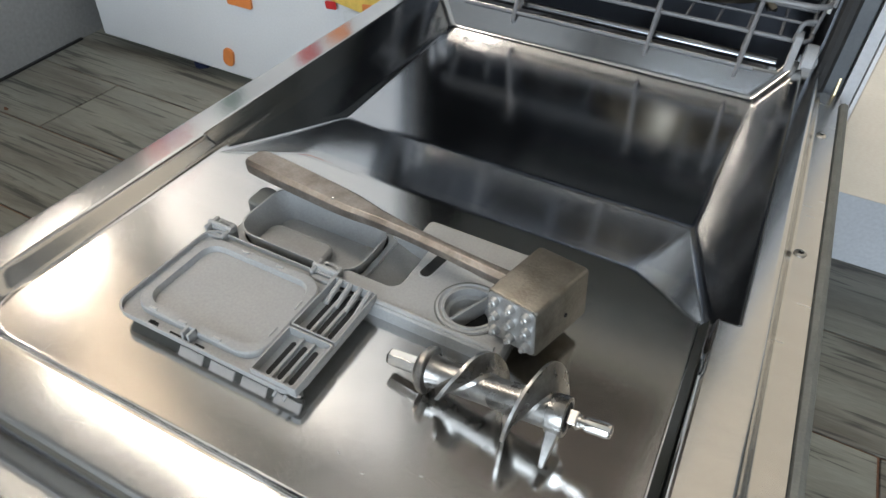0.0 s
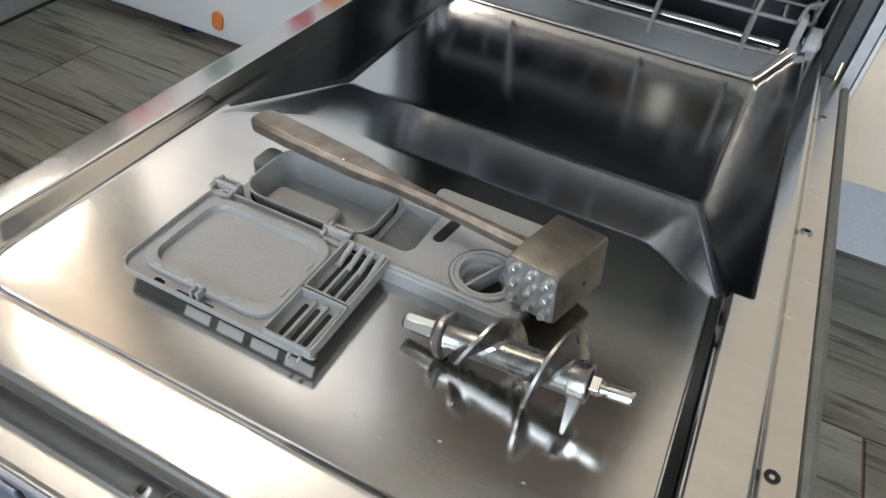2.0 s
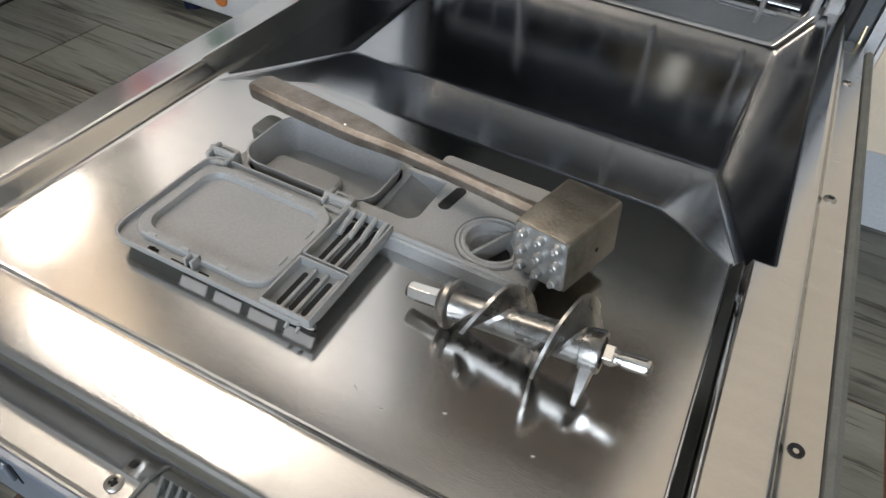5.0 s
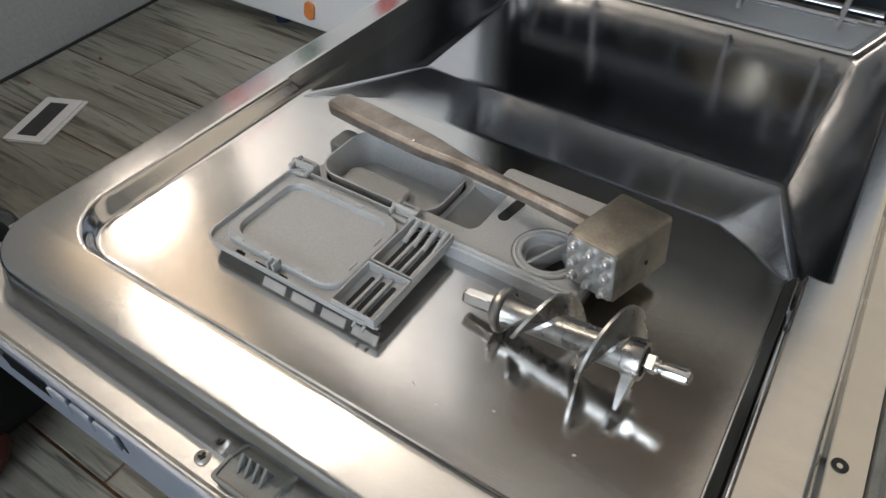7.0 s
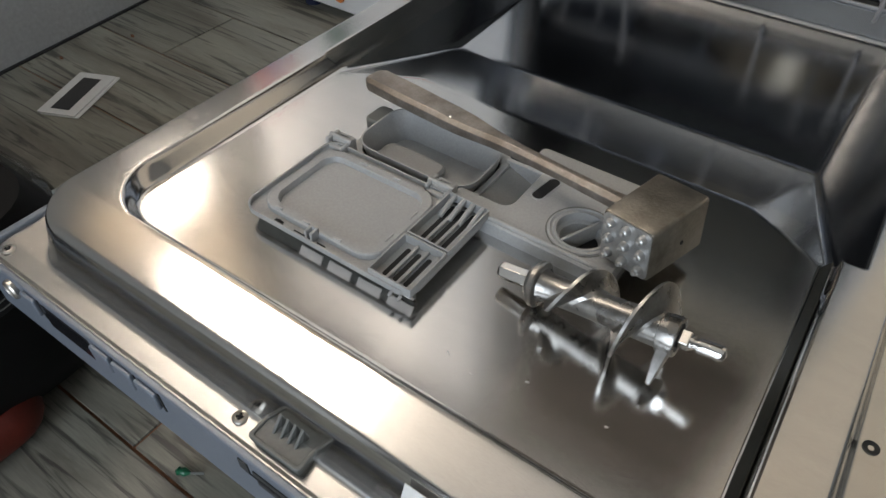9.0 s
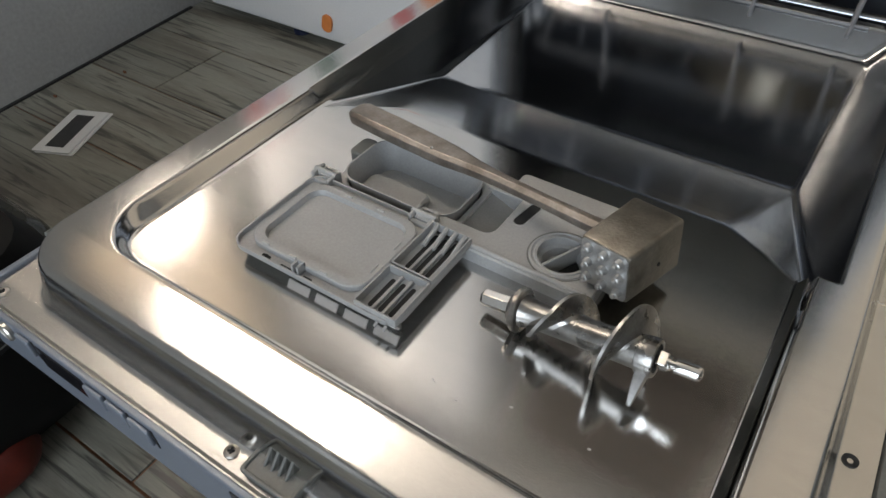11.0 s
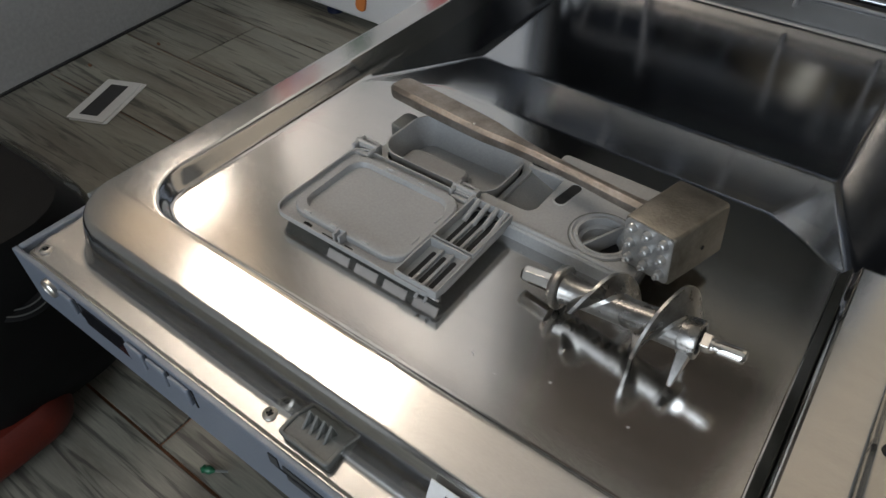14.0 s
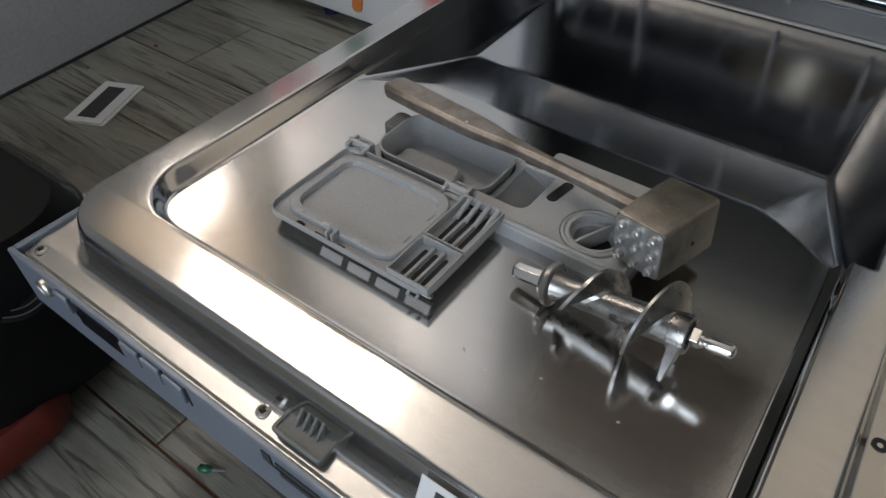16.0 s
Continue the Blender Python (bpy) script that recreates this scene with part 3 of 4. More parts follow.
pan = thing("frying_pan", (0.395, 0.966, 0.034), label="brownish metal pan lying in the wire rack", category="pan")
part("pan_body", lathe_z([(0, 0.095), (0.004, 0.105), (0.012, 0.112), (0.060, 0.124), (0.064, 0.127), (0.065, 0.124), (0.058, 0.121), (0.012, 0.108), (0.004, 0.098)], 48), PAN, pan, "dull brownish metal pan")
# added white disc: makes the pale blob mirrored in the basin floor
blob_disc = thing("blob_disc", (0.522, 0.960, 0.034), (76, 0, -6), label="small white disc added in the rack for the pale blob mirrored in the basin", category="plate")
part("plate_body", lathe_z([(0.000, 0.030), (0.002, 0.038), (0.009, 0.061), (0.010, 0.062), (0.0105, 0.060), (0.004, 0.037), (0.003, 0.0002)], 40), PLATE, blob_disc, m=pose(0, 0.062, 0))
bowl = thing("dark_bowl", (0.225, 0.90, 0.036), label="black bowl standing in the rack", category="bowl")
part("bowl_body", lathe_z([(0, 0.03), (0.012, 0.045), (0.04, 0.060), (0.042, 0.058), (0.014, 0.041), (0.005, 0.028)], 36), GASKET, bowl)
for i, (x, y, a) in enumerate(((0.47, 0.93, 20), (0.50, 0.99, -12))):
    sp = thing("table_spoon", (x, y, 0.036), (0, 0, a), label="shiny steel spoon lying in the rack", category="spoon")
    bm = bmesh.new()
    stack([[(s * w, l, 0.003 + abs(s) * 0.004 + c) for s in (-1, -0.5, 0, 0.5, 1)] + [(s * w, l, 0.0015 + c) for s in (1, 0.5, 0, -0.5, -1)]
           for l, w, c in ((-0.07, 0.006, 0.004), (-0.01, 0.003, 0.006), (0.02, 0.004, 0.006), (0.035, 0.016, 0.002), (0.055, 0.020, 0), (0.075, 0.012, 0.003))], bm)
    part("spoon_body", bm, CHROME, sp)

# ---- neighbours: cabinet, worktop, upper units, fridge ----
cab = thing("tall_cabinet", (0.6175, 0.80, FLOOR), label="tall beige laminate cabinet with pale edging beside the dishwasher", category="cabinet")
part("carcass", box(0.0, 0.60, 0.022, 0.60, 0.15, 2.30), EDGE, cab)
part("cabinet_door", box(0.0025, 0.597, 0.0, 0.019, 0.160, 1.30), BEIGE, cab, "beige laminate door", bevel=0.0015)
part("cabinet_door", box(0.0025, 0.597, 0.0, 0.019, 1.304, 2.295), BEIGE, cab, "beige laminate door", bevel=0.0015)
part("door_edging", box(-0.0020, 0.0022, -0.001, 0.022, 0.150, 2.30), EDGE, cab, "white plastic edging")
part("side_panel", box(-0.0165, -0.0035, 0.004, 0.60, 0.10, 0.84), PLINTH, cab, "blue-grey side panel")
part("plinth", box(0.0, 0.60, 0.085, 0.10, 0.0, 0.15), PLINTH, cab, "pale grey plinth board")
top = thing("worktop", label="beige stone-look kitchen worktop", category="worktop")
part("worktop_board", slab(-0.01, 0.612, 0.775, 1.42, 0.004, 0.565, 0.603, n=2), TOP, top)
block("splashback", SPLASH, -0.01, 0.612, 1.425, 1.44, 0.60, 1.1, label="beige splashback panel", category="splashback")
# unseen cabinet over the worktop, added to mirror darkly in the steel panel
BROWN = mat("brown_laminate", (0.060, 0.046, 0.036), 0.4, 0, 0.2, 9, 0.1, 200, (1, 1, 5))
for x0, x1, material, colour in ((-0.01, 0.611, BROWN, "dark brown"),):
    up = thing("unseen_dark_cabinet", (x0, 1.08, 1.10), label=f"{colour} laminate wall cabinet over the worktop", category="cabinet")
    part("carcass", box(0.0, x1 - x0, 0.02, 0.355, 0, 0.75), material, up)
    part("cabinet_door", box(0.002, x1 - x0 - 0.002, 0.0, 0.019, 0.002, 0.748), material, up, bevel=0.002)

fr = thing("refrigerator", (-0.765, 0.84, FLOOR), label="white enamel refrigerator with colourful magnets on its door", category="refrigerator")
part("fridge_body", slab(0.0, 0.735, 0.045, 0.58, 0.012, 0.02, 1.75), WHITE, fr, bevel=0.004)
part("fridge_door", slab(0.0, 0.735, 0.0, 0.040, 0.010, 0.022, 0.62), WHITE, fr, bevel=0.004)
part("fridge_door", slab(0.0, 0.735, 0.0, 0.040, 0.010, 0.63, 1.75), WHITE, fr, bevel=0.004)
part("kick_strip", box(0.01, 0.725, 0.06, 0.10, 0.0, 0.019), BLACK, fr)
for x in (0.04, 0.69):
    part("foot", lathe_z([(0, 0.018), (0.006, 0.02), (0.022, 0.012)], 16, cx=x, cy=0.05), PLASTIC_DARK, fr)


def magnet(x, z, w, h, material, colour, r=0.006, rot=0):
    t = thing("fridge_magnet", (x, 0.8335, z), (90, rot, 0), label=f"{colour} magnet stuck on the white fridge", category="magnet", group="magnets on the fridge")
    part("magnet_body", slab(-w / 2, w / 2, -h / 2, h / 2, min(r, w / 2.2, h / 2.2), -0.006, 0.0), material, t, bevel=0.001)
    return t


magnet(-0.410, -0.240, 0.024, 0.036, ORANGE, "small orange plastic", 0.010, 12)
magnet(-0.360, -0.110, 0.055, 0.040, ORANGE, "orange picture", 0.004)
PICTURE = magnet(-0.120, -0.055, 0.120, 0.050, YELLOW, "yellow and orange picture", 0.003, 8)
for dx, dy, w, material in ((-0.038, 0.006, 0.022, RED), (0.004, -0.010, 0.030, PAPER), (0.036, 0.008, 0.024, ORANGE)):
    part("print_patch", slab(-0.120 + dx - w / 2, -0.120 + dx + w / 2, -w * 0.3, w * 0.3, 0.003, 0.0004, 0.0010), material, PICTURE, m=pose(0.120, dy, 0, 0, 0, 14))
magnet(-0.690, 0.560, 0.085, 0.085, RED, "red plastic")
magnet(-0.590, 0.505, 0.030, 0.075, RED, "red plastic")
magnet(-0.430, 0.365, 0.065, 0.060, GREEN, "green plastic")
magnet(-0.216, 0.210, 0.050, 0.045, RED, "red plastic")
magnet(-0.150, 0.155, 0.050, 0.040, ORANGE, "orange plastic")
magnet(-0.640, 0.480, 0.030, 0.045, BLUE, "blue plastic")

# ---- detergent dispenser set in the door ----
dsp = thing("detergent_dispenser", label="grey plastic detergent dispenser with its lid open", category="dispenser")


def flat_ring(r1, r0, z0, z1, cx=0.0, cy=0.0, sides=44):
    """A flat round ring."""
    turn = [(math.cos(2 * math.pi * k / sides), math.sin(2 * math.pi * k / sides)) for k in range(sides)]
    return stack([[(cx + r * c, cy + r * s, z) for c, s in turn] for r, z in ((r1, z0), (r1, z1), (r0, z1), (r0, z0))], close=True)


def turned_z(profile, sides, cx, cy):
    """An open dish turned round the z axis, closed at its last ring only."""
    return stack([[(cx + r * math.cos(2 * math.pi * k / sides), cy + r * math.sin(2 * math.pi * k / sides), z) for k in range(sides)] for z, r in profile], cap0=False)


# body plate: a raised block with a rounded pocket, a shelf and a round cap seat
def outline(z, g=0.0):
    """The body's plan: a bar along the front and a block beside the recess, with a rounded inner corner."""
    x0, x1, y0, y1, xi, yi = 0.268 + g, 0.410 - g, 0.2125 + g, 0.292 - g, 0.3185 + g, 0.2350 - g
    pts = [(x0, y0), (x1, y0), (x1, y1), (xi, y1)]
    for k in range(7):
        t = radians(15 * k)
        pts.append((xi - 0.010 * (1 - math.cos(t)) if k else xi, yi + 0.010 - 0.010 * math.sin(t)))
    return [(*p, z) for p in pts + [(x0, yi)]]


CAPX, CAPY = 0.374, 0.2435
bm = stack([outline(-0.012, 0.0), outline(0.0, 0.0), outline(0.0105), outline(0.0120, 0.0012)], cap0=False, cap1=False)
bm.edges.ensure_lookup_table()
rim_edges = [e for e in bm.edges if all(abs(v.co.z - 0.0120) < 1e-6 for v in e.verts)]
ring = [bm.verts.new((CAPX + 0.0235 * math.cos(2 * math.pi * k / 44), CAPY + 0.0235 * math.sin(2 * math.pi * k / 44), 0.0120)) for k in range(44)]
ring_edges = [bm.edges.new((ring[k], ring[(k + 1) % 44])) for k in range(44)]
bmesh.ops.triangle_fill(bm, use_beauty=True, edges=rim_edges + ring_edges)
inside = [f for f in bm.faces if math.hypot(f.calc_center_median().x - CAPX, f.calc_center_median().y - CAPY) < 0.0230 and all(v.co.z > 0.0119 for v in f.verts)]
bmesh.ops.delete(bm, geom=inside, context="FACES_ONLY")
body = part("body", bm, PLASTIC, dsp)
# darker grey for the recess floor and slope
RECESS_GREY = mat("darker_grey_plastic", (0.25, 0.255, 0.255), 0.38, 0, 0.15, 40, 0.06, 800)
part("recess_floor", slab(0.279, 0.3195, 0.233, 0.295, 0.003, -0.0125, -0.0095), RECESS_GREY, dsp)
part("recess_slope", stack([[(0.2835, y, -0.0096), (0.312, y, -0.0096), (0.2835, y, 0.0020)] for y in (0.236, 0.2915)]), RECESS_GREY, dsp)
part("recess_back", box(0.283, 0.3195, 0.2905, 0.2945, -0.010, 0.0058), PLASTIC, dsp, bevel=0.0008)
part("front_ridge", tube(bend([(0.276, 0.2215, 0.0120), (0.300, 0.2170, 0.0120), (0.404, 0.2165, 0.0120)], 0.006), 0.0022, 10), PLASTIC, dsp)
# slot
part("slot_hole", slab(-0.0045, 0.0045, -0.0145, 0.0145, 0.0044, 0.0116, 0.0122), BLACK, dsp, m=pose(0.3305, 0.2700, 0, 0, 0, -8))
part("slot_rim", frame_slab((-0.006, 0.006, -0.016, 0.016, 0.0058), (-0.0045, 0.0045, -0.0145, 0.0145, 0.0044), 0.0112, 0.0126), PLASTIC, dsp, m=pose(0.3305, 0.2700, 0, 0, 0, -8), bevel=0.0004)
# rinse aid cap
cap = part("rinse_cap", turned_z([(0.0112, 0.0246), (0.0130, 0.0244), (0.0134, 0.0232), (0.0124, 0.0224), (0.0122, 0.0212), (0.0132, 0.0204), (0.0130, 0.0186), (0.0070, 0.0178),
                                 (0.0058, 0.0150), (-0.0010, 0.0142), (-0.0020, 0.0130), (-0.0020, 0.0002)], 44, cx=CAPX, cy=CAPY), PLASTIC, dsp, "round hollow rinse aid cap")
part("cap_grip", box(-0.0011, 0.0011, -0.0183, 0.0183, -0.0020, 0.0134), PLASTIC, cap, bevel=0.0005, m=pose(CAPX, CAPY, 0, 0, 0, -24))
# black sector on the cap's floor paints the shade of its deep side
part("cap_hollow_shade", stack([[(CAPX + r * math.cos(radians(a)), CAPY + r * math.sin(radians(a)), z) for a in range(-108, 61, 12)] for z, r in ((-0.0019, 0.0135), (-0.0010, 0.0138))]), BLACK, cap, "black inlay for the shade in the cap's hollow")
part("cap_seam", flat_ring(0.0262, 0.0252, 0.0116, 0.0122, CAPX, CAPY), PLASTIC_DARK, dsp)
# flat plate behind the body
part("back_plate", slab(0.300, 0.395, 0.292, 0.3235, 0.005, 0.0, 0.0062), PLASTIC, dsp, bevel=0.001)
# detergent cup: a deep tub with an inner step
cup = part("detergent_cup", tray(0.171, 0.2835, 0.228, 0.2965, 0.020, 0.0135, -0.0150, 0.0014, 0.0075, 8), PLASTIC, dsp, "grey plastic detergent tub")
part("cup_step", slab(0.180, 0.242, 0.2345, 0.268, 0.008, -0.0140, -0.0050), PLASTIC, cup, bevel=0.003)
part("cup_flange", frame_slab((0.164, 0.2875, 0.221, 0.3035, 0.016), (0.1722, 0.2823, 0.2292, 0.2953, 0.018), 0.0004, 0.0030), PLASTIC, dsp, bevel=0.001)
part("side_tab", slab(0.1555, 0.172, 0.262, 0.288, 0.006, 0.0, 0.0115), PLASTIC_DARK, dsp, bevel=0.002)
# open lid lying forward on its two hinges
LZ = 0.0120
PALE = mat("mirrored_spot_paint", (0.90, 0.87, 0.84), 0.5, 0, 0.06, 60)
lid = part("lid", stack([[(*p, z) for p in rrect(0.1585 + g, 0.3125 - g, 0.1205 + g, 0.2185 - g, 0.012 - g * 0.5, 6)]
                         for z, g in ((LZ - 0.0022, 0.0012), (LZ - 0.0016, 0.0), (LZ + 0.0036, -0.0003), (LZ + 0.0036, 0.0010), (LZ, 0.0013))]), PLASTIC, dsp, "open dispenser lid")
part("lid_seal", stack([[(*p, LZ + z) for p in rrect(*r, 7)] for r, z in (
    ((0.1655, 0.2750, 0.1290, 0.2110, 0.017), -0.0002), ((0.1658, 0.2747, 0.1293, 0.2107, 0.0168), 0.0042), ((0.1668, 0.2737, 0.1303, 0.2097, 0.016), 0.0050),
    ((0.1728, 0.2677, 0.1363, 0.2037, 0.0125), 0.0050), ((0.1732, 0.2673, 0.1367, 0.2033, 0.0122), 0.0044), ((0.1742, 0.2663, 0.1377, 0.2023, 0.0115), 0.0004))]),
     PLASTIC, lid, "raised seal frame of the lid")
# raised clip tabs, in paler grey than the lid for their lit tops
for x0, y0, x1, y1 in ((0.183, 0.1313, 0.189, 0.1321), (0.2095, 0.1313, 0.2155, 0.1321), (0.239, 0.1313, 0.245, 0.1321), (0.200, 0.2068, 0.206, 0.2076), (0.232, 0.2068, 0.238, 0.2076), (0.2695, 0.150, 0.2703, 0.158), (0.2695, 0.178, 0.2703, 0.186)):
    part("clip_mark", box(x0, x1, y0 - 0.0004, y1 + 0.0004, LZ + 0.0048, LZ + 0.0062), mat("lit_clip_plastic", (0.42, 0.42, 0.41), 0.4) if "lit_clip_plastic" not in bpy.data.materials else bpy.data.materials["lit_clip_plastic"], lid, smooth=False)
bm = box(0.2195, 0.2215, 0.1222, 0.1302, LZ, LZ + 0.0085)
box(0.2245, 0.2265, 0.1222, 0.1302, LZ, LZ + 0.0085, bm)
box(0.2195, 0.2265, 0.1285, 0.1302, LZ + 0.0040, LZ + 0.0090, bm)
part("catch", bm, PLASTIC, lid, bevel=0.0004)
part("catch_hollow", box(0.2216, 0.2244, 0.1222, 0.1284, LZ + 0.0002, LZ + 0.0010), BLACK, lid, smooth=False)
part("catch_slot", box(0.1905, 0.1925, 0.1222, 0.1262, LZ + 0.0002, LZ + 0.0012), BLACK, lid, smooth=False)
part("catch_slot", box(0.1926, 0.1965, 0.1222, 0.1240, LZ + 0.0002, LZ + 0.0012), BLACK, lid, smooth=False)
for x, y in ((0.1920, 0.1235), (0.2190, 0.1222), (0.2330, 0.1222), (0.2110, 0.1222)):
    part("catch_hole", box(x - 0.0036, x + 0.0036, y - 0.0004, y + 0.0022, LZ + 0.0001, LZ + 0.0012), BLACK, lid, smooth=False)
# added skirt and pale plates that make the bright spots mirrored in the panel
part("skirt", stack([[(x, 0.1235, LZ - 0.0018), (x, 0.1292, 0.0015), (x, 0.1310, 0.0015), (x, 0.1310, LZ - 0.0018)] for x in (0.1640, 0.3100)]), PLASTIC_DARK, lid, smooth=False)
for i in range(4):
    x0 = 0.2090 + 0.0270 * i
    part("mirrored_spot", stack([[(x, 0.1228, LZ - 0.0028), (x, 0.1270, 0.0034), (x, 0.1284, 0.0042), (x, 0.1242, LZ - 0.0020)] for x in (x0, x0 + 0.0205)]), PALE, lid, "pale plate added under the lid's front for a bright mirrored spot", smooth=False)
# steam vent: two bays of slots beside the lid
GX0, GX1 = 0.2770, 0.3115
for y0, y1 in ((0.1215, 0.1630), (0.1645, 0.2175)):
    part("bay_wall", frame_slab((GX0, GX1 + 0.001, y0, y1, 0.0012), (GX0 + 0.0013, GX1 - 0.0003, y0 + 0.0013, y1 - 0.0013, 0.0006), LZ, LZ + 0.0075, n=2), PLASTIC, lid)
    for i in range(3):
        x = GX0 + 0.0085 + 0.0088 * i
        part("vent_slot", slab(x - 0.0018, x + 0.0018, y0 + 0.006, y1 - 0.006, 0.0017, LZ + 0.0001, LZ + 0.0008, n=3), BLACK, lid)
        part("vent_bar", box(x + 0.0030, x + 0.0056, y0 + 0.002, y1 - 0.002, LZ, LZ + 0.0030), PLASTIC, lid, bevel=0.0006)
for i in range(4):
    part("comb_tooth", tube([(GX0 + 0.006 + 0.0082 * i, 0.2165, LZ + 0.0065), (GX0 + 0.006 + 0.0082 * i, 0.206, LZ + 0.0045), (GX0 + 0.006 + 0.0082 * i, 0.196, LZ + 0.001)], 0.0021, 8), PLASTIC, lid)
for x in (0.3060, 0.2985):
    part("snap_pin", tube([(x, 0.1200, LZ), (x, 0.1165, LZ - 0.002)], 0.0012, 6), PLASTIC, lid)
# hinges
for x0 in (0.1555, 0.2555):
    h = part("hinge", box(x0, x0 + 0.0035, 0.2140, 0.2300, 0.004, 0.0185), PLASTIC, dsp, bevel=0.0012)
    part("knuckle", tube([(x0 - 0.001, 0.2225, 0.0165), (x0 + 0.0215, 0.2225, 0.0165)], 0.0026, 12), PLASTIC, h)
    part("ear", box(x0 + 0.0180, x0 + 0.0212, 0.2120, 0.2290, 0.004, 0.0180), PLASTIC, h, bevel=0.0012)
    part("loop", frame_slab((x0 + 0.0035, x0 + 0.0180, 0.2190, 0.2305, 0.001), (x0 + 0.0062, x0 + 0.0155, 0.2225, 0.2280, 0.0006), 0.0130, 0.0165, n=2), PLASTIC, h, bevel=0.0006)
    part("bridge", box(x0 + 0.0030, x0 + 0.0185, 0.2120, 0.2165, 0.006, 0.0150), PLASTIC, h, bevel=0.001)
    part("hinge_gap", box(x0 + 0.0062, x0 + 0.0155, 0.2226, 0.2279, 0.0128, 0.0133), BLACK, h, smooth=False)

# ---- meat mallet lying across the dispenser ----
MA = -15.5
mallet = thing("meat_mallet", (0.4131, 0.2258, 0.0135), (0, -7.0, MA), label="dull cast aluminium meat mallet lying on the dispenser", category="mallet")
HW, HH, HL = 0.0200, 0.0395, 0.0575       # half width, height and length of the head
bm = stack([[(x * s, y, HH / 2 + z * s) for x, z in rrect(-HW, HW, -HH / 2, HH / 2, 0.0030, 4)] for y, s in ((0.0, 0.965), (0.0012, 1.0), (HL * 0.5, 1.03), (HL - 0.0015, 1.05), (HL, 1.01))])
head = part("mallet_head", bm, CAST, mallet, "worn block head of cast aluminium")
for i in range(3):
    for j in range(3):
        bm = lathe_z([(-0.0005, 0.0042), (0.0004, 0.0038), (0.0050, 0.0029), (0.0056, 0.0019), (0.0074, 0.0016), (0.0078, 0.0008)], 18)
        part("peg", bm, PEGM, head, "pointed tenderising peg", m=pose((i - 1) * 0.0128, 0.0, HH / 2 + (j - 1) * 0.0125, 90, 0, 0))
part("peg_plate", slab(-HW + 0.001, HW - 0.001, -HH / 2 + 0.001, HH / 2 - 0.001, 0.004, 0.0, 0.0008), PEGM, head, m=pose(0, -0.0001, HH / 2, 90, 0, 0))
part("rivet_hole", lathe_z([(0, 0.0016), (0.0005, 0.0016)], 12), BLACK, head, m=pose(HW * 1.03 + 0.0002, HL * 0.55, HH * 0.42, 0, 90, 0))
# shank: round by the head, widening to a flat bevelled grip; falls towards its end
bm = bmesh.new()
rings = []
for s, w, h, c in ((-0.003, 0.0066, 0.0066, 0.0030), (0.010, 0.0060, 0.0060, 0.0030), (0.050, 0.0054, 0.0054, 0.0028), (0.095, 0.0060, 0.0055, 0.0027), (0.118, 0.0076, 0.0057, 0.0027), (0.146, 0.0112, 0.0062, 0.0027), (0.162, 0.0120, 0.0064, 0.0027),
                  (0.215, 0.0132, 0.0068, 0.0030), (0.252, 0.0128, 0.0066, 0.0026), (0.2585, 0.0095, 0.0054, 0.0022), (0.2590, 0.0088, 0.0048, 0.0020)):
    rings.append([(-HW - s, y, z) for y, z in ((w, -h + c), (w, h - c), (w - c * 1.3, h), (-w + c * 1.3, h), (-w, h - c), (-w, -h + c), (-w + c * 1.3, -h), (w - c * 1.3, -h))])
stack(rings, bm)
grip = part("mallet_handle", bm, GRIP, mallet, "flat-sided handle with worn dull skin", bevel=0.0012, m=pose(-0.001, 0.0265, 0.0272, 0, 0, 0) @ pose(0, 0, 0, 0, 4.4, 6.6))
part("pin", lathe_z([(0, 0.0016), (0.0008, 0.0014), (0.0011, 0.0006)], 12), CHROME, grip, m=pose(-HW - 0.158, -0.0075, 0.0062, 24, 0, 0))

# ---- mincer screw lying on the door ----
A0, A1 = Vector((0.3460, 0.1780, 0.0120)), Vector((0.4940, 0.1750, 0.0360))
axis = (A1 - A0).normalized()
aug = thing("mincer_screw", label="shiny worn steel screw of a meat mincer", category="mincer screw")
aug.matrix_world = Matrix.Translation(A0) @ axis.to_track_quat("X", "Z").to_matrix().to_4x4()
L = (A1 - A0).length
bm = stack([[(x, r * math.cos(math.pi / 3 * k), r * math.sin(math.pi / 3 * k)) for k in range(6)] for x, r in ((0, 0.0046), (0.0018, 0.0062), (0.028, 0.0066))])
part("drive_shank", bm, CHROME, aug, "six-sided drive shank", bevel=0.0005)
part("core", lathe([(0.031, 0.0120), (0.036, 0.0102), (0.046, 0.0094), (0.060, 0.0094), (0.085, 0.0099), (0.112, 0.0106), (0.1140, 0.0106)], 36), AUGER, aug, "turned core")
part("collar", lathe([(0.0235, 0.0070), (0.0240, 0.0105), (0.0265, 0.0118), (0.0272, 0.0142), (0.0282, 0.0154), (0.0315, 0.0158), (0.0324, 0.0150), (0.0330, 0.0100)], 44), AUGER, aug, "dull rounded collar")


def flight_at(t):
    """Along, angle, radius and half thickness of the blade's edge, from its tip (0) to its end (1)."""
    a = 200.0 - 620.0 * t
    u = (248.0 - a) / 721.0
    x = 0.0433 + 0.0859 * u
    if a > 120:
        x = 0.0585 - 0.0155 * (a - 120) / 75.0
    if a < -270:
        x = 0.1050 - 0.0115 * (a + 270) / 150.0
    return x, radians(a), 0.0193 + 0.0124 * u, 0.0018 - 0.0007 * t


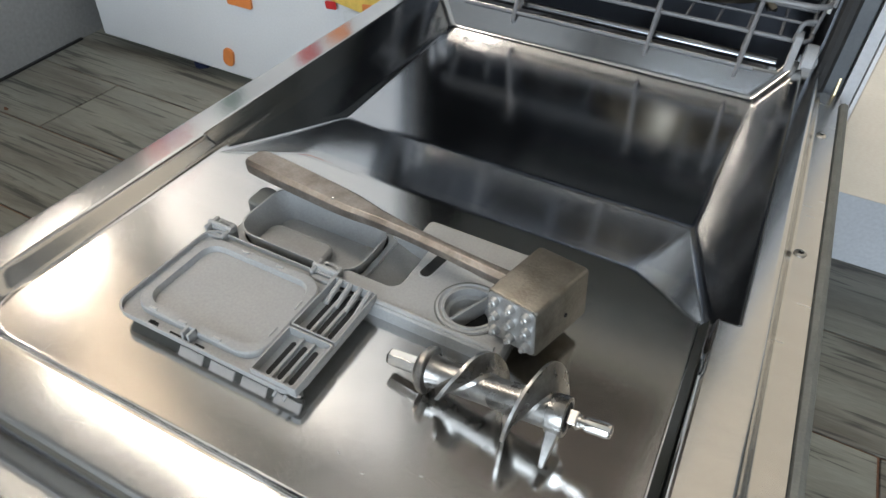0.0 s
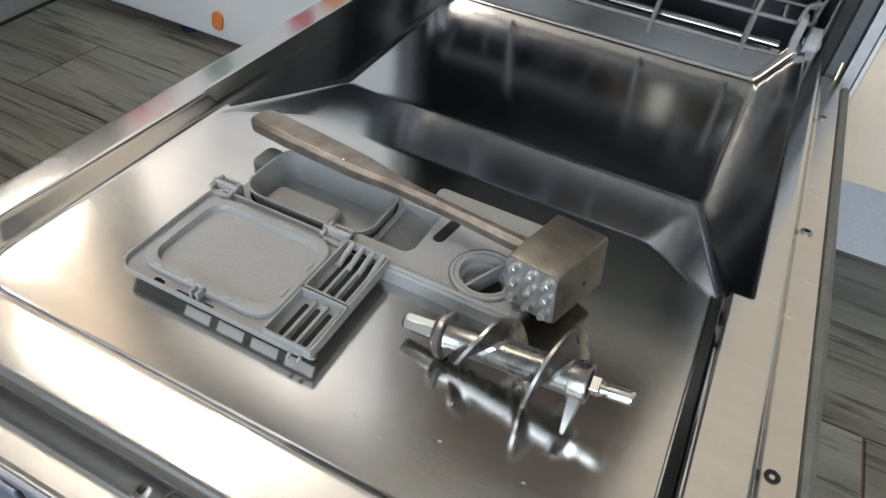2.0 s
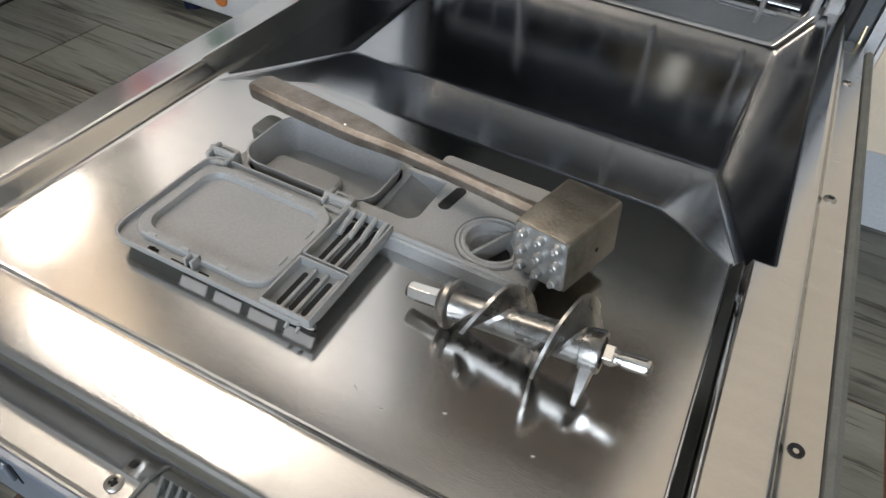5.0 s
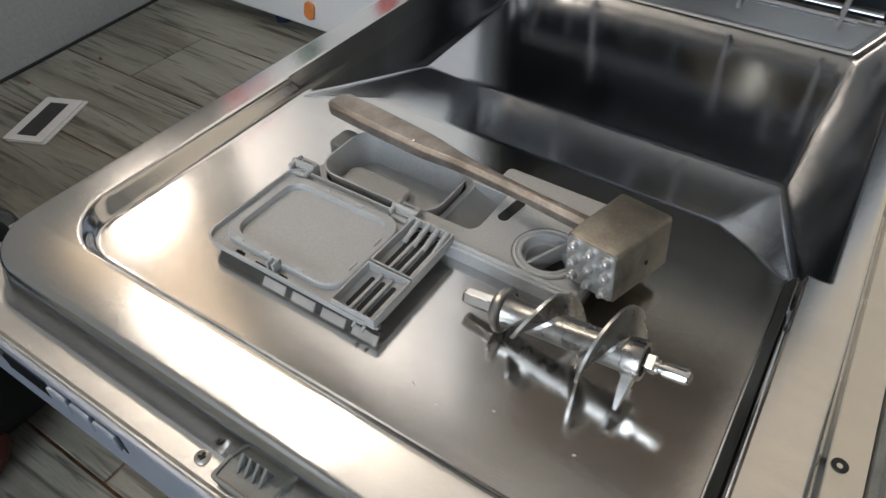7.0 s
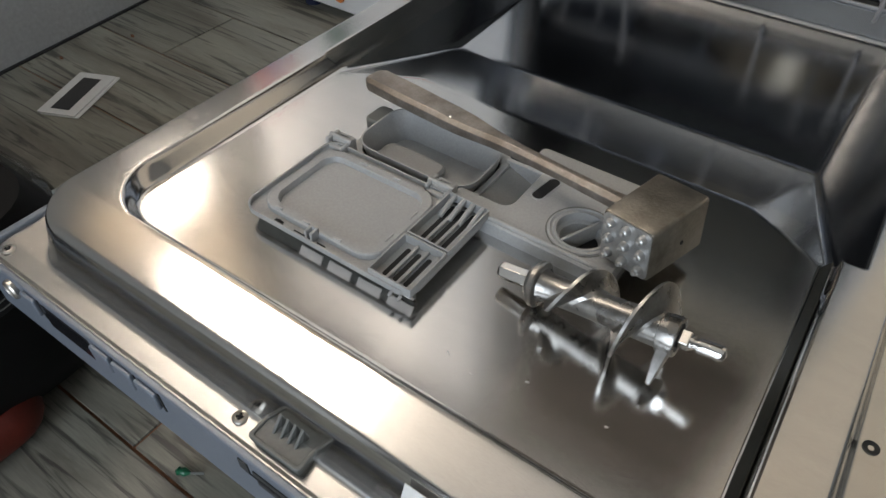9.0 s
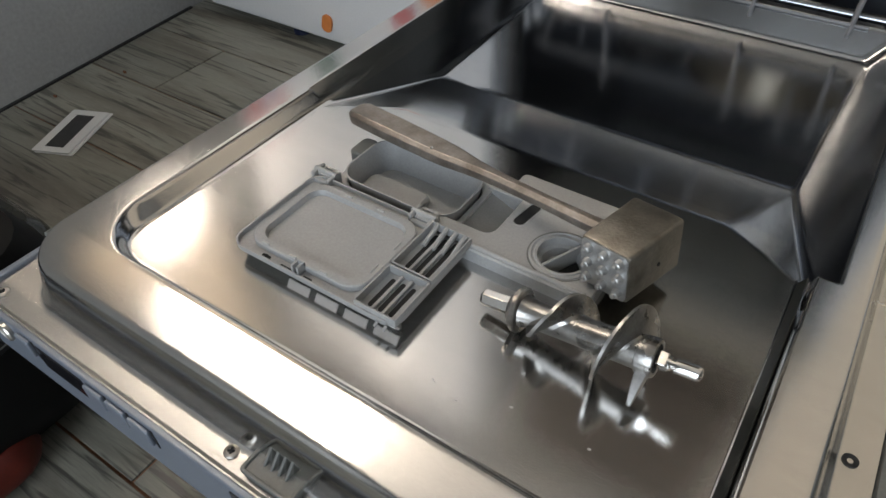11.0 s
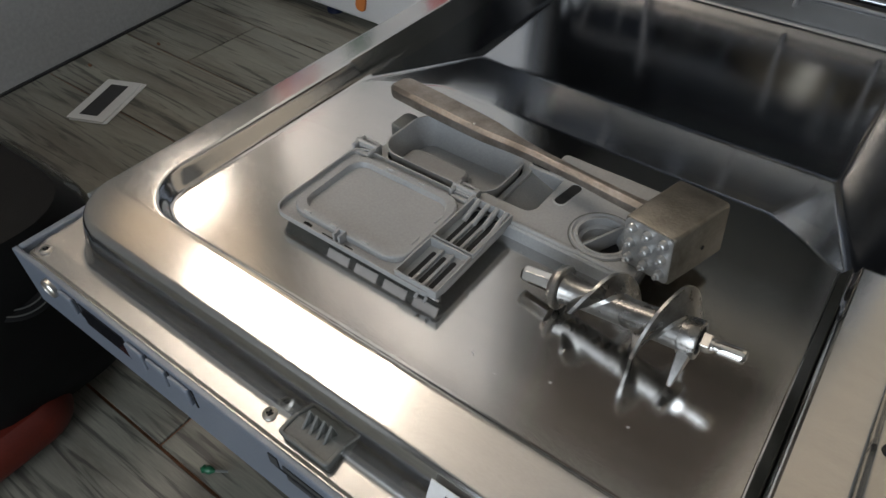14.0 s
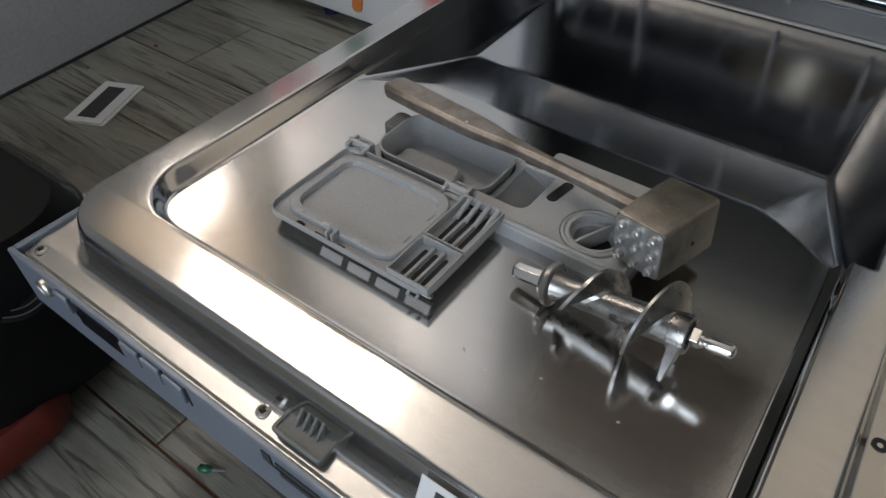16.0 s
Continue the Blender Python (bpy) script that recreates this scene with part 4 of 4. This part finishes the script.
def flight(n=130):
    rings = []
    for i in range(n + 1):
        t = i / n
        x, a, r, w = flight_at(t)
        fade = min(1.0, 0.30 + i / 7, 0.55 + (n - i) / 10)
        r = 0.0090 + (r - 0.0090) * fade
        c, q = math.cos(a), math.sin(a)
        k = 0.0088
        h = r - k
        prof = ((-w - 0.0062, k), (-w - 0.0022, k + h * 0.14), (-w - 0.0008, k + h * 0.45), (-w, r - 0.0007), (-w * 0.75, r), (w * 0.75, r), (w, r - 0.0007),
                (w + 0.0012, k + h * 0.45), (w + 0.0036, k + h * 0.14), (w + 0.0095, k))
        rings.append([(x + dx, rr * c, rr * q) for dx, rr in prof])
    return stack(rings)


part("flight", flight(), AUGER, aug, "helical blade with dull dark faces")
# ribbon of paler steel that paints the highlight along the blade's edge
strip = []
for i in range(4, 128):
    x, a, r, w = flight_at(i / 130)
    r = 0.0090 + (r - 0.0090) * min(1.0, 0.30 + i / 7, 0.55 + (130 - i) / 10)
    strip.append([(x + dx, q * math.cos(a), q * math.sin(a)) for dx, q in ((-w * 0.78, r - 0.0004), (-w * 0.7, r + 0.0002), (w * 0.7, r + 0.0002), (w * 0.78, r - 0.0004))])
part("edge_highlight", stack(strip), EDGE_STEEL, aug, "paler ribbon for the highlight along the blade's edge")
part("end_collar", lathe([(0.1120, 0.0104), (0.1128, 0.0122), (0.1215, 0.0126), (0.1232, 0.0120), (0.1236, 0.0100), (0.1222, 0.0092), (0.1222, 0.0)], 40), AUGER, aug, "turned end collar")
bm = stack([[(0.1140 + dx * ln + sl, math.cos(a) * r - math.sin(a) * w * q, math.sin(a) * r + math.cos(a) * w * q) for dx, q in ((0, -1), (1, -1), (1, 1), (0, 1))]
            for a, r, w, ln, sl in ((radians(206), 0.0095, 0.0036, 0.0080, 0.0), (radians(211), 0.0200, 0.0028, 0.0060, 0.0004), (radians(216), 0.0315, 0.0014, 0.0030, 0.0010), (radians(217), 0.0325, 0.0006, 0.0020, 0.0014))])
part("end_tooth", bm, EDGE_STEEL, aug, "bright pointed end of the blade", bevel=0.0006)
part("end_groove", flat_ring(0.0090, 0.0060, 0.0, 0.0010), BLACK, aug, m=pose(0.1222, 0, 0, 0, 90, 0))
part("square_end", stack([[(x, r * math.cos(math.pi / 4 + math.pi / 2 * k), r * math.sin(math.pi / 4 + math.pi / 2 * k)) for k in range(4)] for x, r in ((0.1200, 0.0064), (0.1296, 0.0064), (0.1304, 0.0052))]), CHROME, aug, bevel=0.0005, m=pose(0, 0, 0, 20, 0, 0))
part("end_pin", lathe([(0.129, 0.0044), (0.1318, 0.0044), (0.1320, 0.0033), (0.1342, 0.0033), (0.1345, 0.0046), (L - 0.003, 0.0048), (L - 0.0010, 0.0040), (L, 0.0020)], 24), CHROME, aug, "bright turned end pin")

# ---- crumbs on the door ----
rng = random.Random(4)
for x, y in ((0.403, 0.118), (0.372, 0.103), (0.352, 0.108), (0.398, 0.144), (0.455, 0.118)):
    c = thing("crumb", (x, y, 0.0006), (rng.uniform(0, 60), 0, rng.uniform(0, 180)), label="tiny pale crumb on the steel door", category="crumb", group="crumbs on the door")
    s = rng.uniform(0.0005, 0.0010)
    part("crumb_body", stack([[(k * s * 2.0, s * 0.6 * math.cos(a) * f, s * 0.6 * math.sin(a) * f) for a in (0, 1.3, 2.5, 3.8, 5)] for k, f in ((-1, 0.4), (0, 1), (1, 0.3))]), PAPER, c)

# ---- things on the floor ----
card = thing("paper_card", (-0.600, 0.364, FLOOR + 0.002), (0, 0, 113.5), label="white printed card with a dark panel on the floor", category="card")
bm = slab(-0.064, 0.064, -0.035, 0.035, 0.003, 0, 0.002, n=3)
part("card_sheet", bm, PAPER, card)
part("dark_panel", box(-0.050, 0.048, -0.016, 0.018, 0.0022, 0.0026), INK, card, "dark printed panel", smooth=False)
part("under_sheet", slab(-0.066, 0.066, -0.042, 0.030, 0.003, -0.0012, -0.0002, n=3), PAPER, card)

vac = thing("vacuum_cleaner", (-0.26, -0.05, FLOOR), label="black and red vacuum cleaner with a smoky lid on the floor", category="vacuum cleaner")


def pebble(x0, x1, y0, y1, z0, z1, r, crown=0.02):
    rings = []
    for i in range(9):
        t = i / 8
        g = crown * (1 - math.sqrt(max(0.0, 1 - (2 * t - 1) ** 2 * 0.96)))
        rings.append([(*p, z0 + (z1 - z0) * t) for p in rrect(x0 + g, x1 - g, y0 + g, y1 - g, r - g * 0.4, 6)])
    return stack(rings)


part("red_base", pebble(-0.14, 0.218, -0.20, 0.030, 0.012, 0.062, 0.04, 0.012), VACR, vac, "red base shell, darkened for the shadow it lies in")
part("black_body", pebble(-0.27, 0.214, -0.09, 0.150, 0.030, 0.240, 0.07, 0.03), VACB, vac, "black plastic body")
part("smoky_lid", pebble(-0.20, 0.035, 0.06, 0.200, 0.05, 0.130, 0.045, 0.02), VACG, vac, "smoky see-through lid")
b = part("badge", lathe_z([(-0.035, 0.020), (0, 0.040), (0.002, 0.040), (0.003, 0.036), (0.002, 0.034), (0.0015, 0.0)], 40), VACB, vac, "round embossed badge", m=pose(0.192, 0.040, 0.205, 0, 48, -9))
for r in (0.036, 0.030, 0.018):
    part("badge_ring", flat_ring(r, r - 0.0014, 0.002, 0.0034), BADGE, b)
for i in range(9):
    part("badge_spoke", box(0.004, 0.016, -0.0008, 0.0008, 0.0018, 0.0030), BADGE, b, m=pose(0, 0, 0, 0, 0, 40 * i), smooth=False)
for x in (-0.14, 0.13):
    part("castor", lathe([(-0.01, 0.016), (-0.008, 0.020), (0.008, 0.020), (0.01, 0.016)], 20), VACB, vac, m=pose(x, -0.12, 0.020, 0, 0, 20))

plug_ = thing("wall_plug", (0.093, 0.009, FLOOR + 0.0045), (0, 0, 25), label="small green plastic screw plug on the floor", category="wall plug")
part("plug_body", lathe([(0, 0.0015), (0.003, 0.0045), (0.005, 0.0034), (0.009, 0.0046), (0.012, 0.0036), (0.016, 0.0016)], 12), GREEN, plug_)
part("plug_shank", tube([(0.015, 0, 0), (0.028, 0.003, -0.002)], 0.0016, 8), PLASTIC_DARK, plug_)
bt = thing("bottle_cap", (-0.52, 0.872, FLOOR), label="small dark blue plastic cap under the fridge edge", category="cap")
part("cap_body", lathe_z([(0, 0.018), (0.010, 0.018), (0.012, 0.015), (0.012, 0.0002)], 20), mat("navy_plastic", (0.012, 0.018, 0.05), 0.5), bt)
for x, y in ((-0.70, 0.55), (-0.735, 0.42)):
    c = thing("floor_crumb", (x, y, FLOOR), label="brownish crumb lying by the wall", category="crumb", group="crumbs by the wall")
    part("crumb_body", stack([[(0.005 * math.cos(a) * f, 0.003 * math.sin(a) * f, z) for a in (0, 1.1, 2.2, 3.4, 4.6, 5.5)] for z, f in ((0, 1), (0.003, 0.9), (0.004, 0.4))]), GROUT, c)

# ---- floor tiles: wood-look planks ----
PL, PW = 0.90, 0.18
fl = thing("floor", label="grey wood-look plank tiles with brown grout", category="floor", kind="structure")
bm = stack([[(*p, z) for p in rrect(0.0018 + g, PL - 0.0018 - g, 0.0018 + g, PW - 0.0018 - g, 0.001, 1)] for z, g in ((-0.006, 0), (-0.0006, 0), (0.0, 0.0006))])
first = part("floor_tile", bm, TILE, fl, m=pose(0.034, 0.0, FLOOR))
for row in range(-14, 8):
    off = {0: 0.034, 1: -0.30, 2: 0.77, -1: 0.48, 3: 0.30, 4: -0.1}.get(row, 0.034 + (row * 0.37) % 0.9)
    for col in range(-3, 4):
        x = off + PL * col
        if (row, col) == (0, 0) or x > 2.4 or x < -1.7:
            continue
        o = new("floor_tile", first.data)
        o.parent, o.matrix_basis = fl, pose(x, PW * row, FLOOR)
